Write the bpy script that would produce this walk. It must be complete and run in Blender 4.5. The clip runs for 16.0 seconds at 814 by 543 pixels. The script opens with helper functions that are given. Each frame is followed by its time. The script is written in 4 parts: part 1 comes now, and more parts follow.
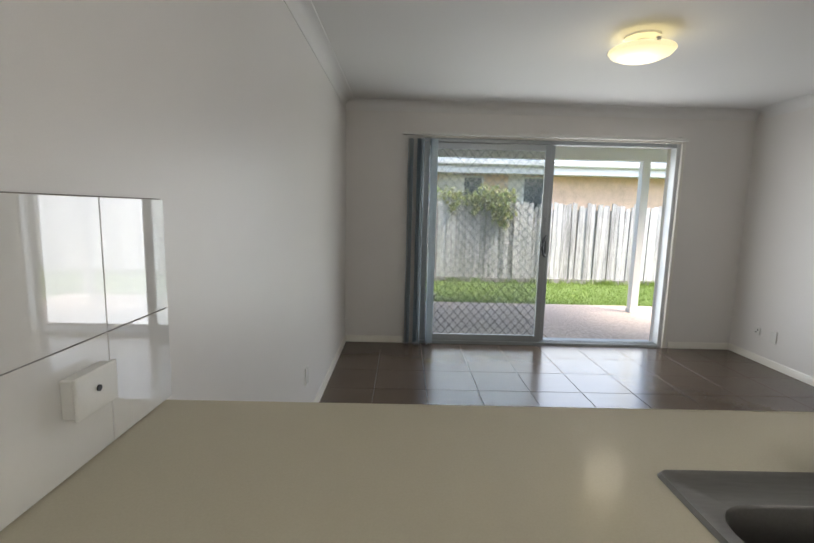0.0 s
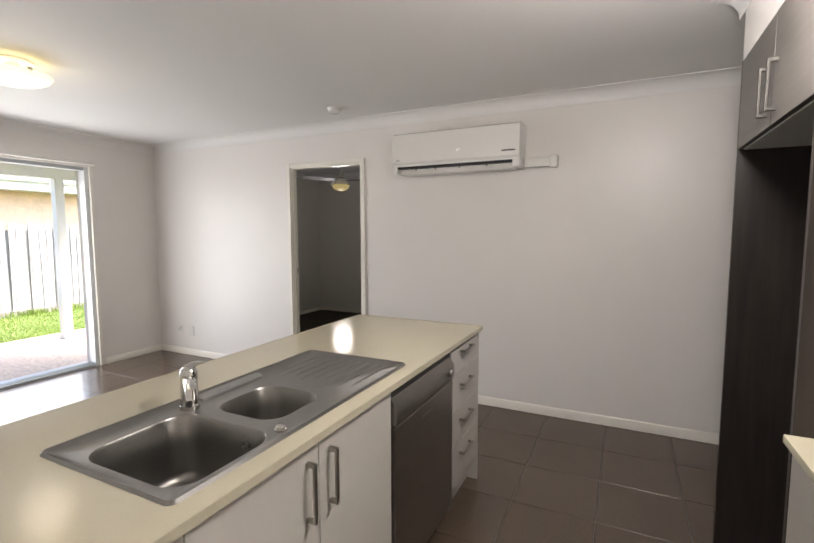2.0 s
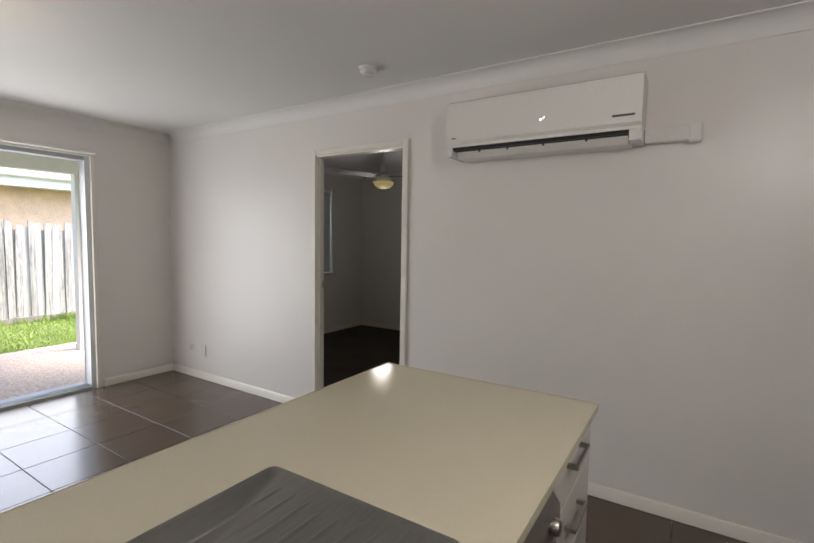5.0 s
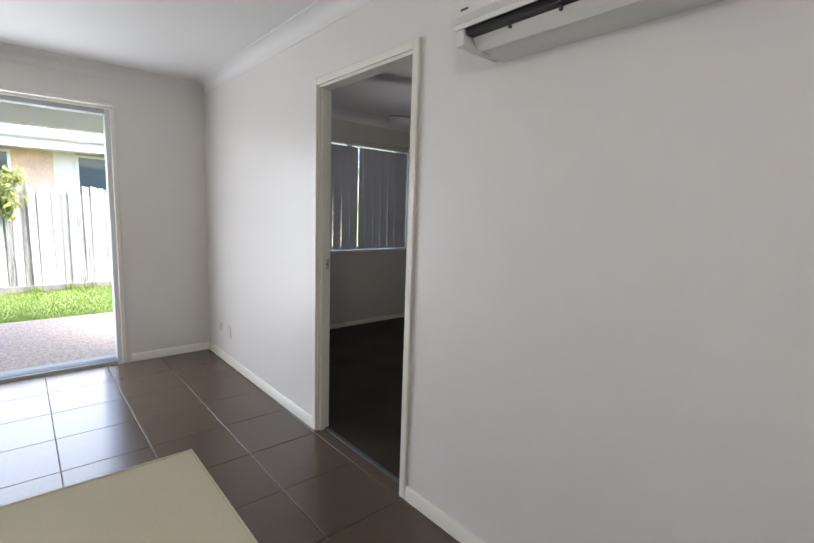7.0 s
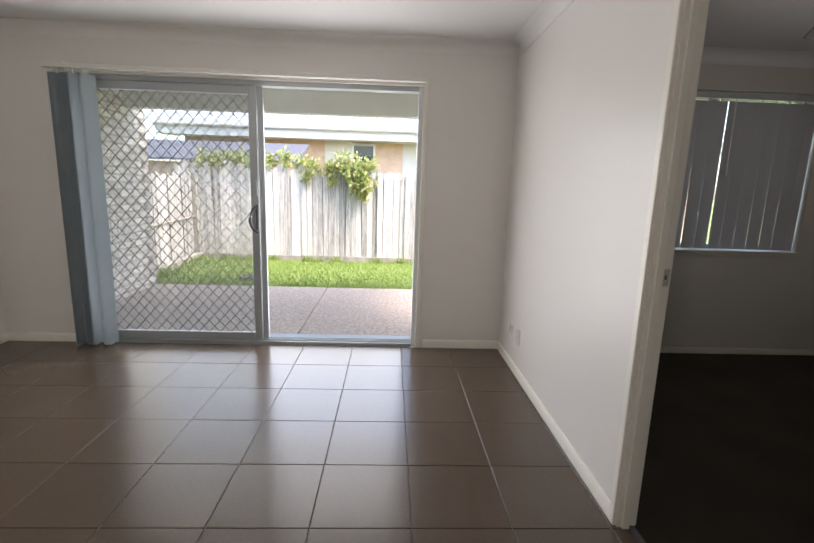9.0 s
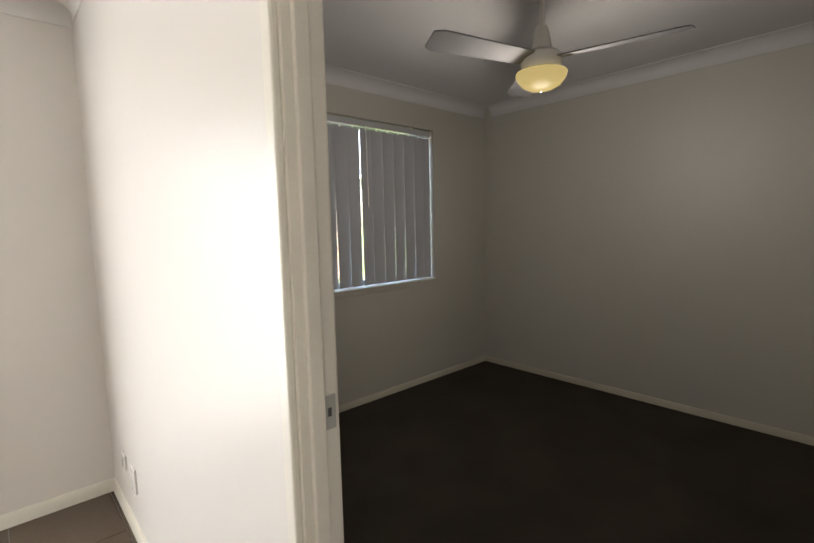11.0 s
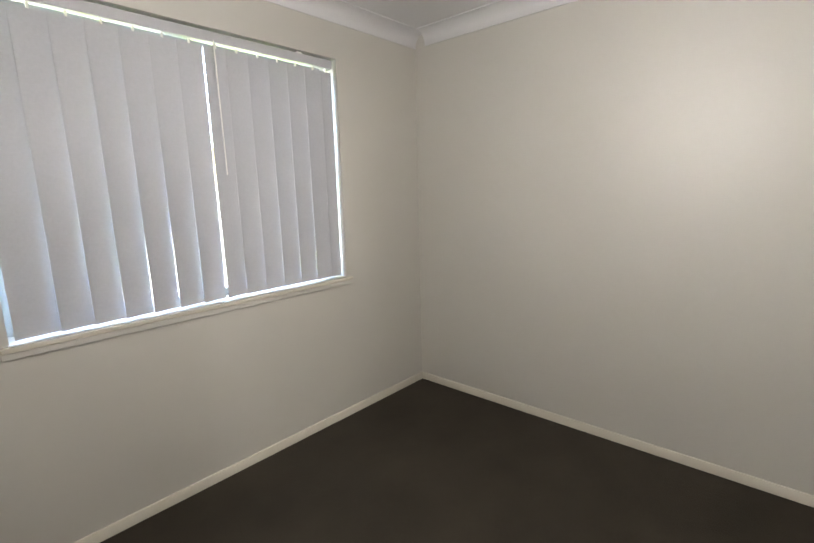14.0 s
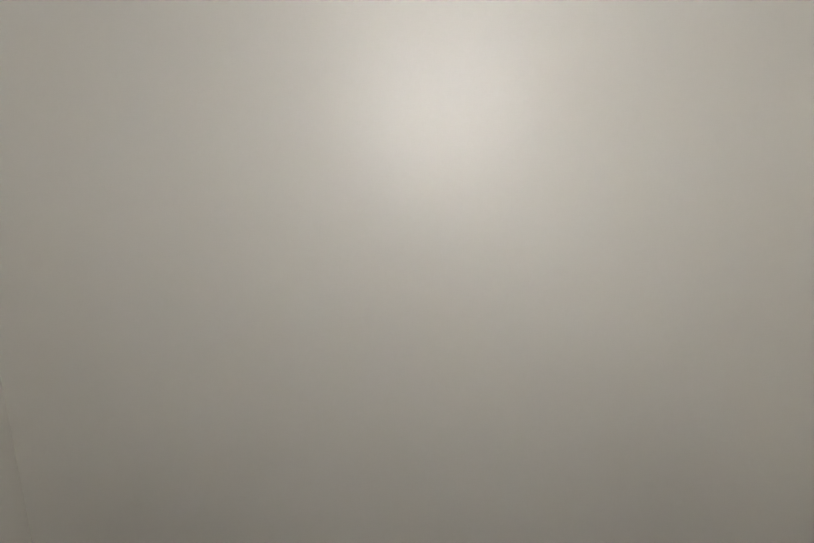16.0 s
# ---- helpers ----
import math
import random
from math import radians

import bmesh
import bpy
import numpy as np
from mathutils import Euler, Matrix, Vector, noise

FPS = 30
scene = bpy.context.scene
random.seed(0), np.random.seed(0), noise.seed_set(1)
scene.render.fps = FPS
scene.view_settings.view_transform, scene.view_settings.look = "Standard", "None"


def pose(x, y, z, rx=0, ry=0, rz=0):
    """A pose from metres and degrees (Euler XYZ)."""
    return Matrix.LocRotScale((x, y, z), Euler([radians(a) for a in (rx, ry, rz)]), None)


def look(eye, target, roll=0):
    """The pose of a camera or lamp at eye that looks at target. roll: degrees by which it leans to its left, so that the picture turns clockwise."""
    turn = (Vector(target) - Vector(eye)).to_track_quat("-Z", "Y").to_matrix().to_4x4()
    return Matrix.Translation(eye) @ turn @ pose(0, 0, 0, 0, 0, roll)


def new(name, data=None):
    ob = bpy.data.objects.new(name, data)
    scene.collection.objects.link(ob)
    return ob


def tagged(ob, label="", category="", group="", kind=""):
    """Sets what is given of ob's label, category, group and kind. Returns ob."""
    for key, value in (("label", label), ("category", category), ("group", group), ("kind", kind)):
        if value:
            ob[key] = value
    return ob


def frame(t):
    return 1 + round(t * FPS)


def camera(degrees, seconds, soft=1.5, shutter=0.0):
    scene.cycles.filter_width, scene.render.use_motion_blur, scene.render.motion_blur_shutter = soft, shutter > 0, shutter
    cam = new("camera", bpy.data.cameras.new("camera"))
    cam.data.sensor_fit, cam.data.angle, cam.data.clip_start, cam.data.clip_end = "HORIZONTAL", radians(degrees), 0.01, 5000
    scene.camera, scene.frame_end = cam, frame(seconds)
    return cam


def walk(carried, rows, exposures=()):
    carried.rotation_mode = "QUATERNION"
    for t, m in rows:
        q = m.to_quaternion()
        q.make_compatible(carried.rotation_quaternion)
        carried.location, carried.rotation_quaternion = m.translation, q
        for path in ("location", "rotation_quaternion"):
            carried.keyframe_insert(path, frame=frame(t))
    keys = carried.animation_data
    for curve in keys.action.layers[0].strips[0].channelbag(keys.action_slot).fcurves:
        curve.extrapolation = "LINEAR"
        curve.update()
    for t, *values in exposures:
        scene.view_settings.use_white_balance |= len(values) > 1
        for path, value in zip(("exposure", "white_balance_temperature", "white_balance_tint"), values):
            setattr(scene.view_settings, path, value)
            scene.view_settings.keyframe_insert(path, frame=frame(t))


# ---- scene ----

# ======== camera and its walk ========
cam = camera(84.4, 16.0, soft=1.6)
PATH = [
    (0, (0.492, 0.376, 1.39), (0.513, 2.357, 1.12), 1.4),
    (0.5, (0.5, 0.174, 1.381), (1.269, 1.996, 1.083), 2.0),
    (1, (0.451, 0.051, 1.392), (1.803, 1.495, 1.097), 1.6),
    (1.5, (0.434, -0.051, 1.406), (2.134, 0.974, 1.163), 0.9),
    (2, (0.438, -0.086, 1.439), (2.23, 0.785, 1.263), -0.1),
    (2.5, (0.458, -0.053, 1.436), (2.118, 1.054, 1.297), -0.6),
    (3, (0.502, 0.031, 1.427), (1.79, 1.553, 1.278), -0.4),
    (3.5, (0.612, 0.097, 1.413), (1.647, 1.798, 1.22), 0.6),
    (4, (0.829, 0.257, 1.401), (2.132, 1.763, 1.216), 1.2),
    (4.5, (1.081, 0.369, 1.429), (2.695, 1.543, 1.285), 1.0),
    (4.7, (1.191, 0.384, 1.427), (2.876, 1.452, 1.285), 0.9),
    (6.8, (2.52, 0.521, 1.387), (3.974, 1.868, 1.126), 2.2),
    (7, (2.657, 0.57, 1.375), (3.957, 2.066, 1.112), 1.8),
    (7.5, (2.895, 0.61, 1.38), (3.627, 2.447, 1.102), 1.7),
    (8, (2.94, 0.762, 1.36), (3.075, 2.73, 1.032), 2.1),
    (8.5, (2.951, 1.037, 1.349), (2.887, 3.003, 0.985), 2.1),
    (9, (3.04, 1.33, 1.344), (3.119, 3.294, 0.977), 1.8),
    (9.5, (3.159, 1.644, 1.357), (3.661, 3.549, 1.013), 1.2),
    (10, (3.241, 1.928, 1.367), (4.234, 3.63, 1.027), -0.1),
    (10.2, (3.298, 1.992, 1.358), (4.439, 3.601, 1.027), -0.6),
    (12.3, (4.141, 2.508, 1.491), (5.538, 3.936, 1.412), -2.7),
    (12.5, (4.174, 2.518, 1.502), (5.539, 3.978, 1.426), -2.4),
    (13, (4.249, 2.556, 1.478), (5.588, 4.037, 1.36), -2.5),
    (13.5, (4.428, 2.612, 1.458), (5.787, 4.056, 1.198), -2.4),
    (14, (4.679, 2.861, 1.422), (6.143, 4.176, 1.067), -1.6),
    (14.5, (5.04, 3.11, 1.435), (6.618, 4.257, 0.995), -1.0),
    (15, (5.351, 3.442, 1.448), (7.083, 4.313, 0.959), 0.2),
    (15.5, (5.593, 3.61, 1.434), (7.471, 4.139, 0.995), 0.5),
    (16, (5.76, 3.68, 1.42), (7.715, 3.62, 1.011), 0.5),
]
# seconds, stops, kelvin and tint
EXPOSURES = [(0.0, 2.4, 6500, 10), (0.5, 2.55, 6500, 10), (1.0, 2.8, 6600, 13), (2.0, 3.18, 6750, 15), (2.5, 3.12, 6800, 15), (3.0, 2.92, 6720, 13), (4.0, 2.78, 6700, 13), (4.7, 2.66, 6700, 14), (6.8, 3.1, 6200, 13), (7.4, 2.8, 6500, 13), (8.0, 2.68, 6750, 14), (9.0, 2.78, 6750, 15), (10.2, 2.92, 7300, 15), (11.2, 3.85, 7000, 12), (12.3, 4.64, 6550, 10), (13.5, 5.27, 6600, 11), (14.5, 5.57, 6600, 12), (15.5, 5.65, 6450, 11), (16.0, 5.48, 6400, 11)]
walk(cam, [(t, look(eye, target, roll)) for t, eye, target, roll in PATH], EXPOSURES)

# ======== world, sun and large lights ========
world = bpy.data.worlds.new("sky")
scene.world = world
world.use_nodes = True
wn = world.node_tree.nodes
sky = wn.new("ShaderNodeTexSky")
sky.sky_type, sky.sun_disc = "NISHITA", False
sky.sun_elevation, sky.sun_rotation = radians(56), radians(119)
sky.air_density, sky.dust_density = 1.0, 3.0
world.node_tree.links.new(sky.outputs["Color"], wn["Background"].inputs["Color"])
wn["Background"].inputs["Strength"].default_value = 0.15


def lamp(name, kind, energy, m, color=(1, 1, 1), **more):
    data = bpy.data.lights.new(name, kind)
    data.energy, data.color = energy, color
    for key, value in more.items():
        if key == "angle":
            data.angle = value
        elif key == "radius":
            data.shadow_soft_size = value
        elif key == "size":
            data.shape, data.size, data.size_y = "RECTANGLE", value[0], value[1]
    ob = new(name, data)
    ob.matrix_basis = m
    return ob


# veiled high sun from over the house on to the fence
lamp("sun", "SUN", 1.1, look((0, 0, 0), (-0.48, 0.27, -0.83)), (1.0, 0.97, 0.93), angle=radians(24))
# daylight of the open sky in the two openings
lamp("door_daylight", "AREA", 8.2, pose(1.96, 5.16, 1.02, -90, 0, 0), (0.92, 0.96, 1.0), size=(2.4, 1.86))
lamp("window_daylight", "AREA", 0.075, pose(5.665, 5.3, 1.54, -90, 0, 0), (0.9, 0.96, 1.0), size=(1.6, 1.3))
# the lit ceiling lamps
lamp("oyster_glow", "POINT", 0.4, pose(1.89, 3.2, 2.165), (1.0, 0.88, 0.68), radius=0.135)
lamp("fan_glow", "POINT", 1.22, pose(5.585, 3.41, 1.862), (1.0, 0.965, 0.925), radius=0.115)

# unseen kitchen lamp, inferred; placed and hung low to brighten the east wall
lamp("kitchen_glow", "POINT", 5.1, pose(1.75, -0.3, 2.13), (1.0, 0.98, 0.96), radius=0.12)


# ======== materials ========
def material(name, col, rough=0.5, metal=0.0, var=0.08, scale=3.0, fine=90.0, bump=0.05, depth=0.002, coat=0.0, coat_rough=0.05, rand=0.0, stretch=(1, 1, 1), spec=0.5, placed=False):
    """A surface with slow stains and fine grain, and some relief."""
    m = bpy.data.materials.new(name)
    m.use_nodes = True
    nt = m.node_tree
    n, l = nt.nodes, nt.links
    b = n["Principled BSDF"]
    tc = n.new("ShaderNodeTexCoord")
    mp = n.new("ShaderNodeMapping")
    mp.inputs["Scale"].default_value = stretch
    where = n.new("ShaderNodeNewGeometry").outputs["Position"] if placed else tc.outputs["Object"]
    l.new(where, mp.inputs["Vector"])
    big, small = n.new("ShaderNodeTexNoise"), n.new("ShaderNodeTexNoise")
    big.inputs["Scale"].default_value, big.inputs["Detail"].default_value = scale, 3
    small.inputs["Scale"].default_value, small.inputs["Detail"].default_value = fine, 2
    for t in (big, small):
        l.new(mp.outputs["Vector"], t.inputs["Vector"])
    add = n.new("ShaderNodeMath")
    add.operation = "ADD"
    l.new(big.outputs["Fac"], add.inputs[0])
    l.new(small.outputs["Fac"], add.inputs[1])
    value = add.outputs[0]
    if rand:
        oi = n.new("ShaderNodeObjectInfo")
        mul = n.new("ShaderNodeMath")
        mul.operation, mul.inputs[1].default_value, mul.inputs[2].default_value = "MULTIPLY_ADD", rand, -rand / 2
        l.new(oi.outputs["Random"], mul.inputs[0])
        more = n.new("ShaderNodeMath")
        more.operation = "ADD"
        l.new(value, more.inputs[0])
        l.new(mul.outputs[0], more.inputs[1])
        value = more.outputs[0]
    rng = n.new("ShaderNodeMapRange")
    rng.inputs["From Min"].default_value, rng.inputs["From Max"].default_value = 0.55, 1.45
    rng.inputs["To Min"].default_value, rng.inputs["To Max"].default_value = 0, 1
    l.new(value, rng.inputs["Value"])
    mix = n.new("ShaderNodeMix")
    mix.data_type = "RGBA"
    mix.inputs["A"].default_value = (*[c * (1 - var) for c in col], 1)
    mix.inputs["B"].default_value = (*[min(1, c * (1 + var)) for c in col], 1)
    l.new(rng.outputs["Result"], mix.inputs["Factor"])
    l.new(mix.outputs["Result"], b.inputs["Base Color"])
    rr = n.new("ShaderNodeMapRange")
    rr.inputs["To Min"].default_value, rr.inputs["To Max"].default_value = rough * 0.95, min(1, rough * 1.05)
    l.new(big.outputs["Fac"], rr.inputs["Value"])
    l.new(rr.outputs["Result"], b.inputs["Roughness"])
    b.inputs["Metallic"].default_value = metal
    b.inputs["Coat Weight"].default_value = coat
    b.inputs["Coat Roughness"].default_value = coat_rough
    b.inputs["Specular IOR Level"].default_value = spec
    if bump:
        bp = n.new("ShaderNodeBump")
        bp.inputs["Strength"].default_value, bp.inputs["Distance"].default_value = bump, depth
        l.new(small.outputs["Fac"], bp.inputs["Height"])
        l.new(bp.outputs["Normal"], b.inputs["Normal"])
    return m


def glowing(name, col, strength, base=(0.8, 0.8, 0.75)):
    m = material(name, base, 0.35, var=0.03)
    b = m.node_tree.nodes["Principled BSDF"]
    b.inputs["Emission Color"].default_value = (*col, 1)
    b.inputs["Emission Strength"].default_value = strength
    return m


def see_through(name, col, share, rough=0.5):
    """Thin cloth or leaf: part of the light goes through."""
    m = material(name, col, rough, var=0.06, bump=0.08)
    nt = m.node_tree
    b, out = nt.nodes["Principled BSDF"], nt.nodes["Material Output"]
    tr, mx = nt.nodes.new("ShaderNodeBsdfTranslucent"), nt.nodes.new("ShaderNodeMixShader")
    tr.inputs["Color"].default_value = (*col, 1)
    mx.inputs["Fac"].default_value = share
    nt.links.new(b.outputs[0], mx.inputs[1])
    nt.links.new(tr.outputs[0], mx.inputs[2])
    nt.links.new(mx.outputs[0], out.inputs["Surface"])
    return m


WALL = material("wall_paint", (0.75, 0.722, 0.69), 0.38, var=0.025, scale=1.3, fine=260, bump=0.06, depth=0.001)
# off-white paint darkened to dim the room's bounce; coat boosted for the hot spot
BEDWALL = material("bedroom_wall_dimmed", (0.47, 0.452, 0.405), 0.5, var=0.03, scale=1.3, fine=260, bump=0.05, depth=0.001, spec=1.0, coat=1.0, coat_rough=0.6)
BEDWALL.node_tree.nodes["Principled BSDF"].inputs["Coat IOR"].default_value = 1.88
# white ceiling darkened for the shade that the fan fitting should cast
BEDCEIL = material("bedroom_ceiling_dimmed", (0.62, 0.615, 0.62), 0.75, var=0.02, scale=1.1, fine=200, bump=0.05, depth=0.001)
# the same cream enamel as TRIM, darkened to suit the dim bedroom
BEDTRIM = material("bedroom_trim_dimmed", (0.53, 0.5, 0.42), 0.36, var=0.04, scale=2, fine=150, bump=0.03, depth=0.001)
CEIL = material("ceiling_paint", (0.76, 0.75, 0.73), 0.7, var=0.02, scale=1.1, fine=200, bump=0.05, depth=0.001)
TRIM = material("trim_enamel", (0.79, 0.76, 0.69), 0.33, var=0.03, scale=2, fine=150, bump=0.03, depth=0.001)
TILE = material("floor_tile_glaze", (0.1, 0.072, 0.052), 0.225, var=0.12, scale=1.7, fine=70, bump=0.08, depth=0.0006, rand=0.2, placed=True)
GROUT = material("tile_grout", (0.22, 0.195, 0.175), 0.85, var=0.15, fine=200, bump=0.2)
CARPET = material("carpet_pile", (0.05, 0.043, 0.034), 0.97, var=0.4, scale=2.5, fine=420, bump=0.9, depth=0.006, spec=0.1)
STONE = material("bench_stone", (0.53, 0.49, 0.375), 0.13, var=0.05, scale=2, fine=240, bump=0.0, spec=0.2)
LAMINATE = material("white_laminate", (0.56, 0.54, 0.5), 0.33, var=0.03, scale=1.5, fine=130, bump=0.02, depth=0.001)
DARKWOOD = material("dark_woodgrain_laminate", (0.028, 0.022, 0.019), 0.4, var=0.5, scale=6, fine=60, bump=0.12, depth=0.001, stretch=(1, 1, 0.06))
GREYWOOD = material("grey_woodgrain_laminate", (0.1, 0.09, 0.082), 0.38, var=0.3, scale=6, fine=60, bump=0.1, depth=0.001, stretch=(0.06, 1, 1))
STEEL = material("brushed_steel", (0.3, 0.292, 0.28), 0.33, 1.0, var=0.12, scale=4, fine=120, bump=0.06, depth=0.0006, stretch=(0.15, 1, 1))
BOWLSTEEL = material("satin_steel", (0.29, 0.28, 0.265), 0.34, 1.0, var=0.1, scale=5, fine=160, bump=0.05, depth=0.0006)
DWSTEEL = material("dishwasher_steel", (0.34, 0.32, 0.3), 0.33, 1.0, var=0.1, scale=3, fine=140, bump=0.05, depth=0.0006, stretch=(0.1, 1, 1))
CHROME = material("chrome", (0.62, 0.61, 0.59), 0.1, 1.0, var=0.03, bump=0)
HANDLE = material("handle_nickel", (0.42, 0.4, 0.36), 0.33, 1.0, var=0.06, bump=0)
# HANDLE nickel darkened on the overhead doors to offset the strong kitchen lamp
DARKHANDLE = material("dimmed_handle_nickel", (0.075, 0.072, 0.066), 0.5, 1.0, var=0.06, bump=0)
ZINC = material("zinc_plate", (0.5, 0.5, 0.48), 0.4, 0.4, var=0.05, bump=0)
BLACK = material("black_plastic", (0.015, 0.015, 0.016), 0.35, var=0.2, bump=0.02)
DARKGREY = material("dark_grey_plastic", (0.06, 0.065, 0.07), 0.4, var=0.15, bump=0.02)
RAILGREY = material("headrail_grey", (0.46, 0.46, 0.48), 0.4, var=0.03, bump=0.01)
# blade colour lowered because fan_glow hangs below the bowl and overlights them
FANBLADE = material("fan_blade_dimmed", (0.23, 0.225, 0.23), 0.9, spec=0.2, var=0.04, fine=60, bump=0.02)
PLASTIC = material("white_plastic", (0.78, 0.77, 0.73), 0.22, var=0.02, fine=60, bump=0.01)
ALU = material("powdercoat_aluminium", (0.4, 0.43, 0.45), 0.35, 0.25, var=0.05, scale=3, fine=200, bump=0.03, depth=0.0006)
# door jamb aluminium made paler, with the glare of daylight in its colour
FRAMEGLARE = material("glare_powdercoat", (0.66, 0.68, 0.69), 0.35, 0.1, var=0.04, scale=3, fine=200, bump=0.02, depth=0.0006)
MESHGREY = material("grille_grey", (0.15, 0.155, 0.16), 0.5, 0.0, var=0.08, bump=0.03)
GLOSSTILE = material("gloss_wall_tile", (0.78, 0.77, 0.745), 0.02, var=0.02, scale=2, fine=30, bump=0.004, depth=0.001, coat=1.0, coat_rough=0.015, spec=0.9)
BLIND = see_through("blind_cloth", (0.55, 0.62, 0.66), 0.38)
BLINDBED = see_through("bedroom_blind_cloth", (0.43, 0.435, 0.46), 0.013)
BRICK = material("clay_brick", (0.72, 0.64, 0.56), 0.85, var=0.2, scale=6, fine=90, bump=0.5, depth=0.004, rand=0.9, placed=True)
MORTAR = material("mortar", (0.27, 0.245, 0.215), 0.95, var=0.12, fine=150, bump=0.4)
AGGREGATE = material("exposed_aggregate", (0.42, 0.34, 0.275), 0.75, var=0.6, scale=34, fine=95, bump=0.5, depth=0.006)
PALING = material("weathered_paling", (0.42, 0.405, 0.385), 0.9, var=0.62, scale=9, fine=45, bump=0.5, depth=0.005, rand=0.45, stretch=(5, 5, 0.22), placed=True)
RAILWOOD = material("fence_rail_wood", (0.3, 0.26, 0.22), 0.9, var=0.3, bump=0.4)
# dark wood of post, plinth and edging; also shade painted behind the palings
RAILDARK = material("dark_and_shade_wood", (0.26, 0.24, 0.215), 0.95, var=0.4, fine=50, bump=0.4, stretch=(3, 3, 0.3))
GRASSY = material("lawn_soil", (0.15, 0.2, 0.06), 0.95, var=0.4, scale=2, fine=60, bump=0.6, depth=0.02)
BLADE = see_through("grass_blade", (0.2, 0.29, 0.06), 0.35)
LEAF = see_through("vine_leaf", (0.26, 0.34, 0.11), 0.4)
LEAFY = see_through("vine_leaf_yellow", (0.42, 0.42, 0.17), 0.4)
BARK = material("vine_stem", (0.16, 0.11, 0.07), 0.9, var=0.3, bump=0.4)
ROOFMETAL = material("corrugated_roof_steel", (0.36, 0.4, 0.44), 0.4, 0.3, var=0.08, scale=1, fine=30, bump=0.02)
SHEDROOF = material("shed_roof_sheet", (0.07, 0.075, 0.095), 0.7, 0.0, var=0.12, scale=2, fine=30, bump=0.05)
GUTTERWHITE = material("gutter_enamel", (0.66, 0.66, 0.65), 0.35, var=0.06, bump=0.02)
FARBRICK = material("far_brickwork", (0.6, 0.43, 0.32), 0.9, var=0.25, scale=5, fine=40, bump=0.3)
PALEPANEL = material("pale_window_panel", (0.62, 0.6, 0.56), 0.85, var=0.08, bump=0.2)
DARKGLASS = material("far_window_glass", (0.05, 0.07, 0.08), 0.05, var=0.1, bump=0)
POSTWHITE = material("post_paint", (0.74, 0.73, 0.7), 0.4, var=0.05, fine=80, bump=0.05)
OYSTER = glowing("oyster_glass_lit", (1.0, 0.82, 0.4), 0.17)
LED = glowing("white_led", (1.0, 1.0, 1.0), 0.5)
FANBOWL = glowing("fan_bowl_glass_lit", (1.0, 0.8, 0.34), 0.042, (0.012, 0.01, 0.004))
FANBOWL.node_tree.nodes["Principled BSDF"].inputs["Specular IOR Level"].default_value = 0.05

GLASS = bpy.data.materials.new("clear_glass")
GLASS.use_nodes = True
gn = GLASS.node_tree
gt, gg, gm, gf = [gn.nodes.new(k) for k in ("ShaderNodeBsdfTransparent", "ShaderNodeBsdfGlossy", "ShaderNodeMixShader", "ShaderNodeFresnel")]
gt.inputs["Color"].default_value = (0.95, 0.97, 0.96, 1)
gg.inputs["Roughness"].default_value = 0.01
gf.inputs["IOR"].default_value = 1.12
gn.links.new(gf.outputs[0], gm.inputs[0])
gn.links.new(gt.outputs[0], gm.inputs[1])
gn.links.new(gg.outputs[0], gm.inputs[2])
gn.links.new(gm.outputs[0], gn.nodes["Material Output"].inputs["Surface"])


FLYMESH = bpy.data.materials.new("insect_mesh")
FLYMESH.use_nodes = True
fn = FLYMESH.node_tree
ft, fd, fm = [fn.nodes.new(k) for k in ("ShaderNodeBsdfTransparent", "ShaderNodeBsdfDiffuse", "ShaderNodeMixShader")]
fd.inputs["Color"].default_value = (0.45, 0.47, 0.48, 1)
fm.inputs[0].default_value = 0.2
fn.links.new(ft.outputs[0], fm.inputs[1])
fn.links.new(fd.outputs[0], fm.inputs[2])
fn.links.new(fm.outputs[0], fn.nodes["Material Output"].inputs["Surface"])


# ======== mesh helpers (all in world metres) ========
def box(bm, x0, x1, y0, y1, z0, z1, bevel=0.0, seg=2):
    r = bmesh.ops.create_cube(bm, size=1)
    for v in r["verts"]:
        v.co = Vector((x0 + (v.co.x + 0.5) * (x1 - x0), y0 + (v.co.y + 0.5) * (y1 - y0), z0 + (v.co.z + 0.5) * (z1 - z0)))
    if bevel:
        es = list({e for v in r["verts"] for e in v.link_edges})
        bmesh.ops.bevel(bm, geom=es, offset=bevel, segments=seg, profile=0.5, affect="EDGES")
    return bm


def boxed(*a, **k):
    return box(bmesh.new(), *a, **k)


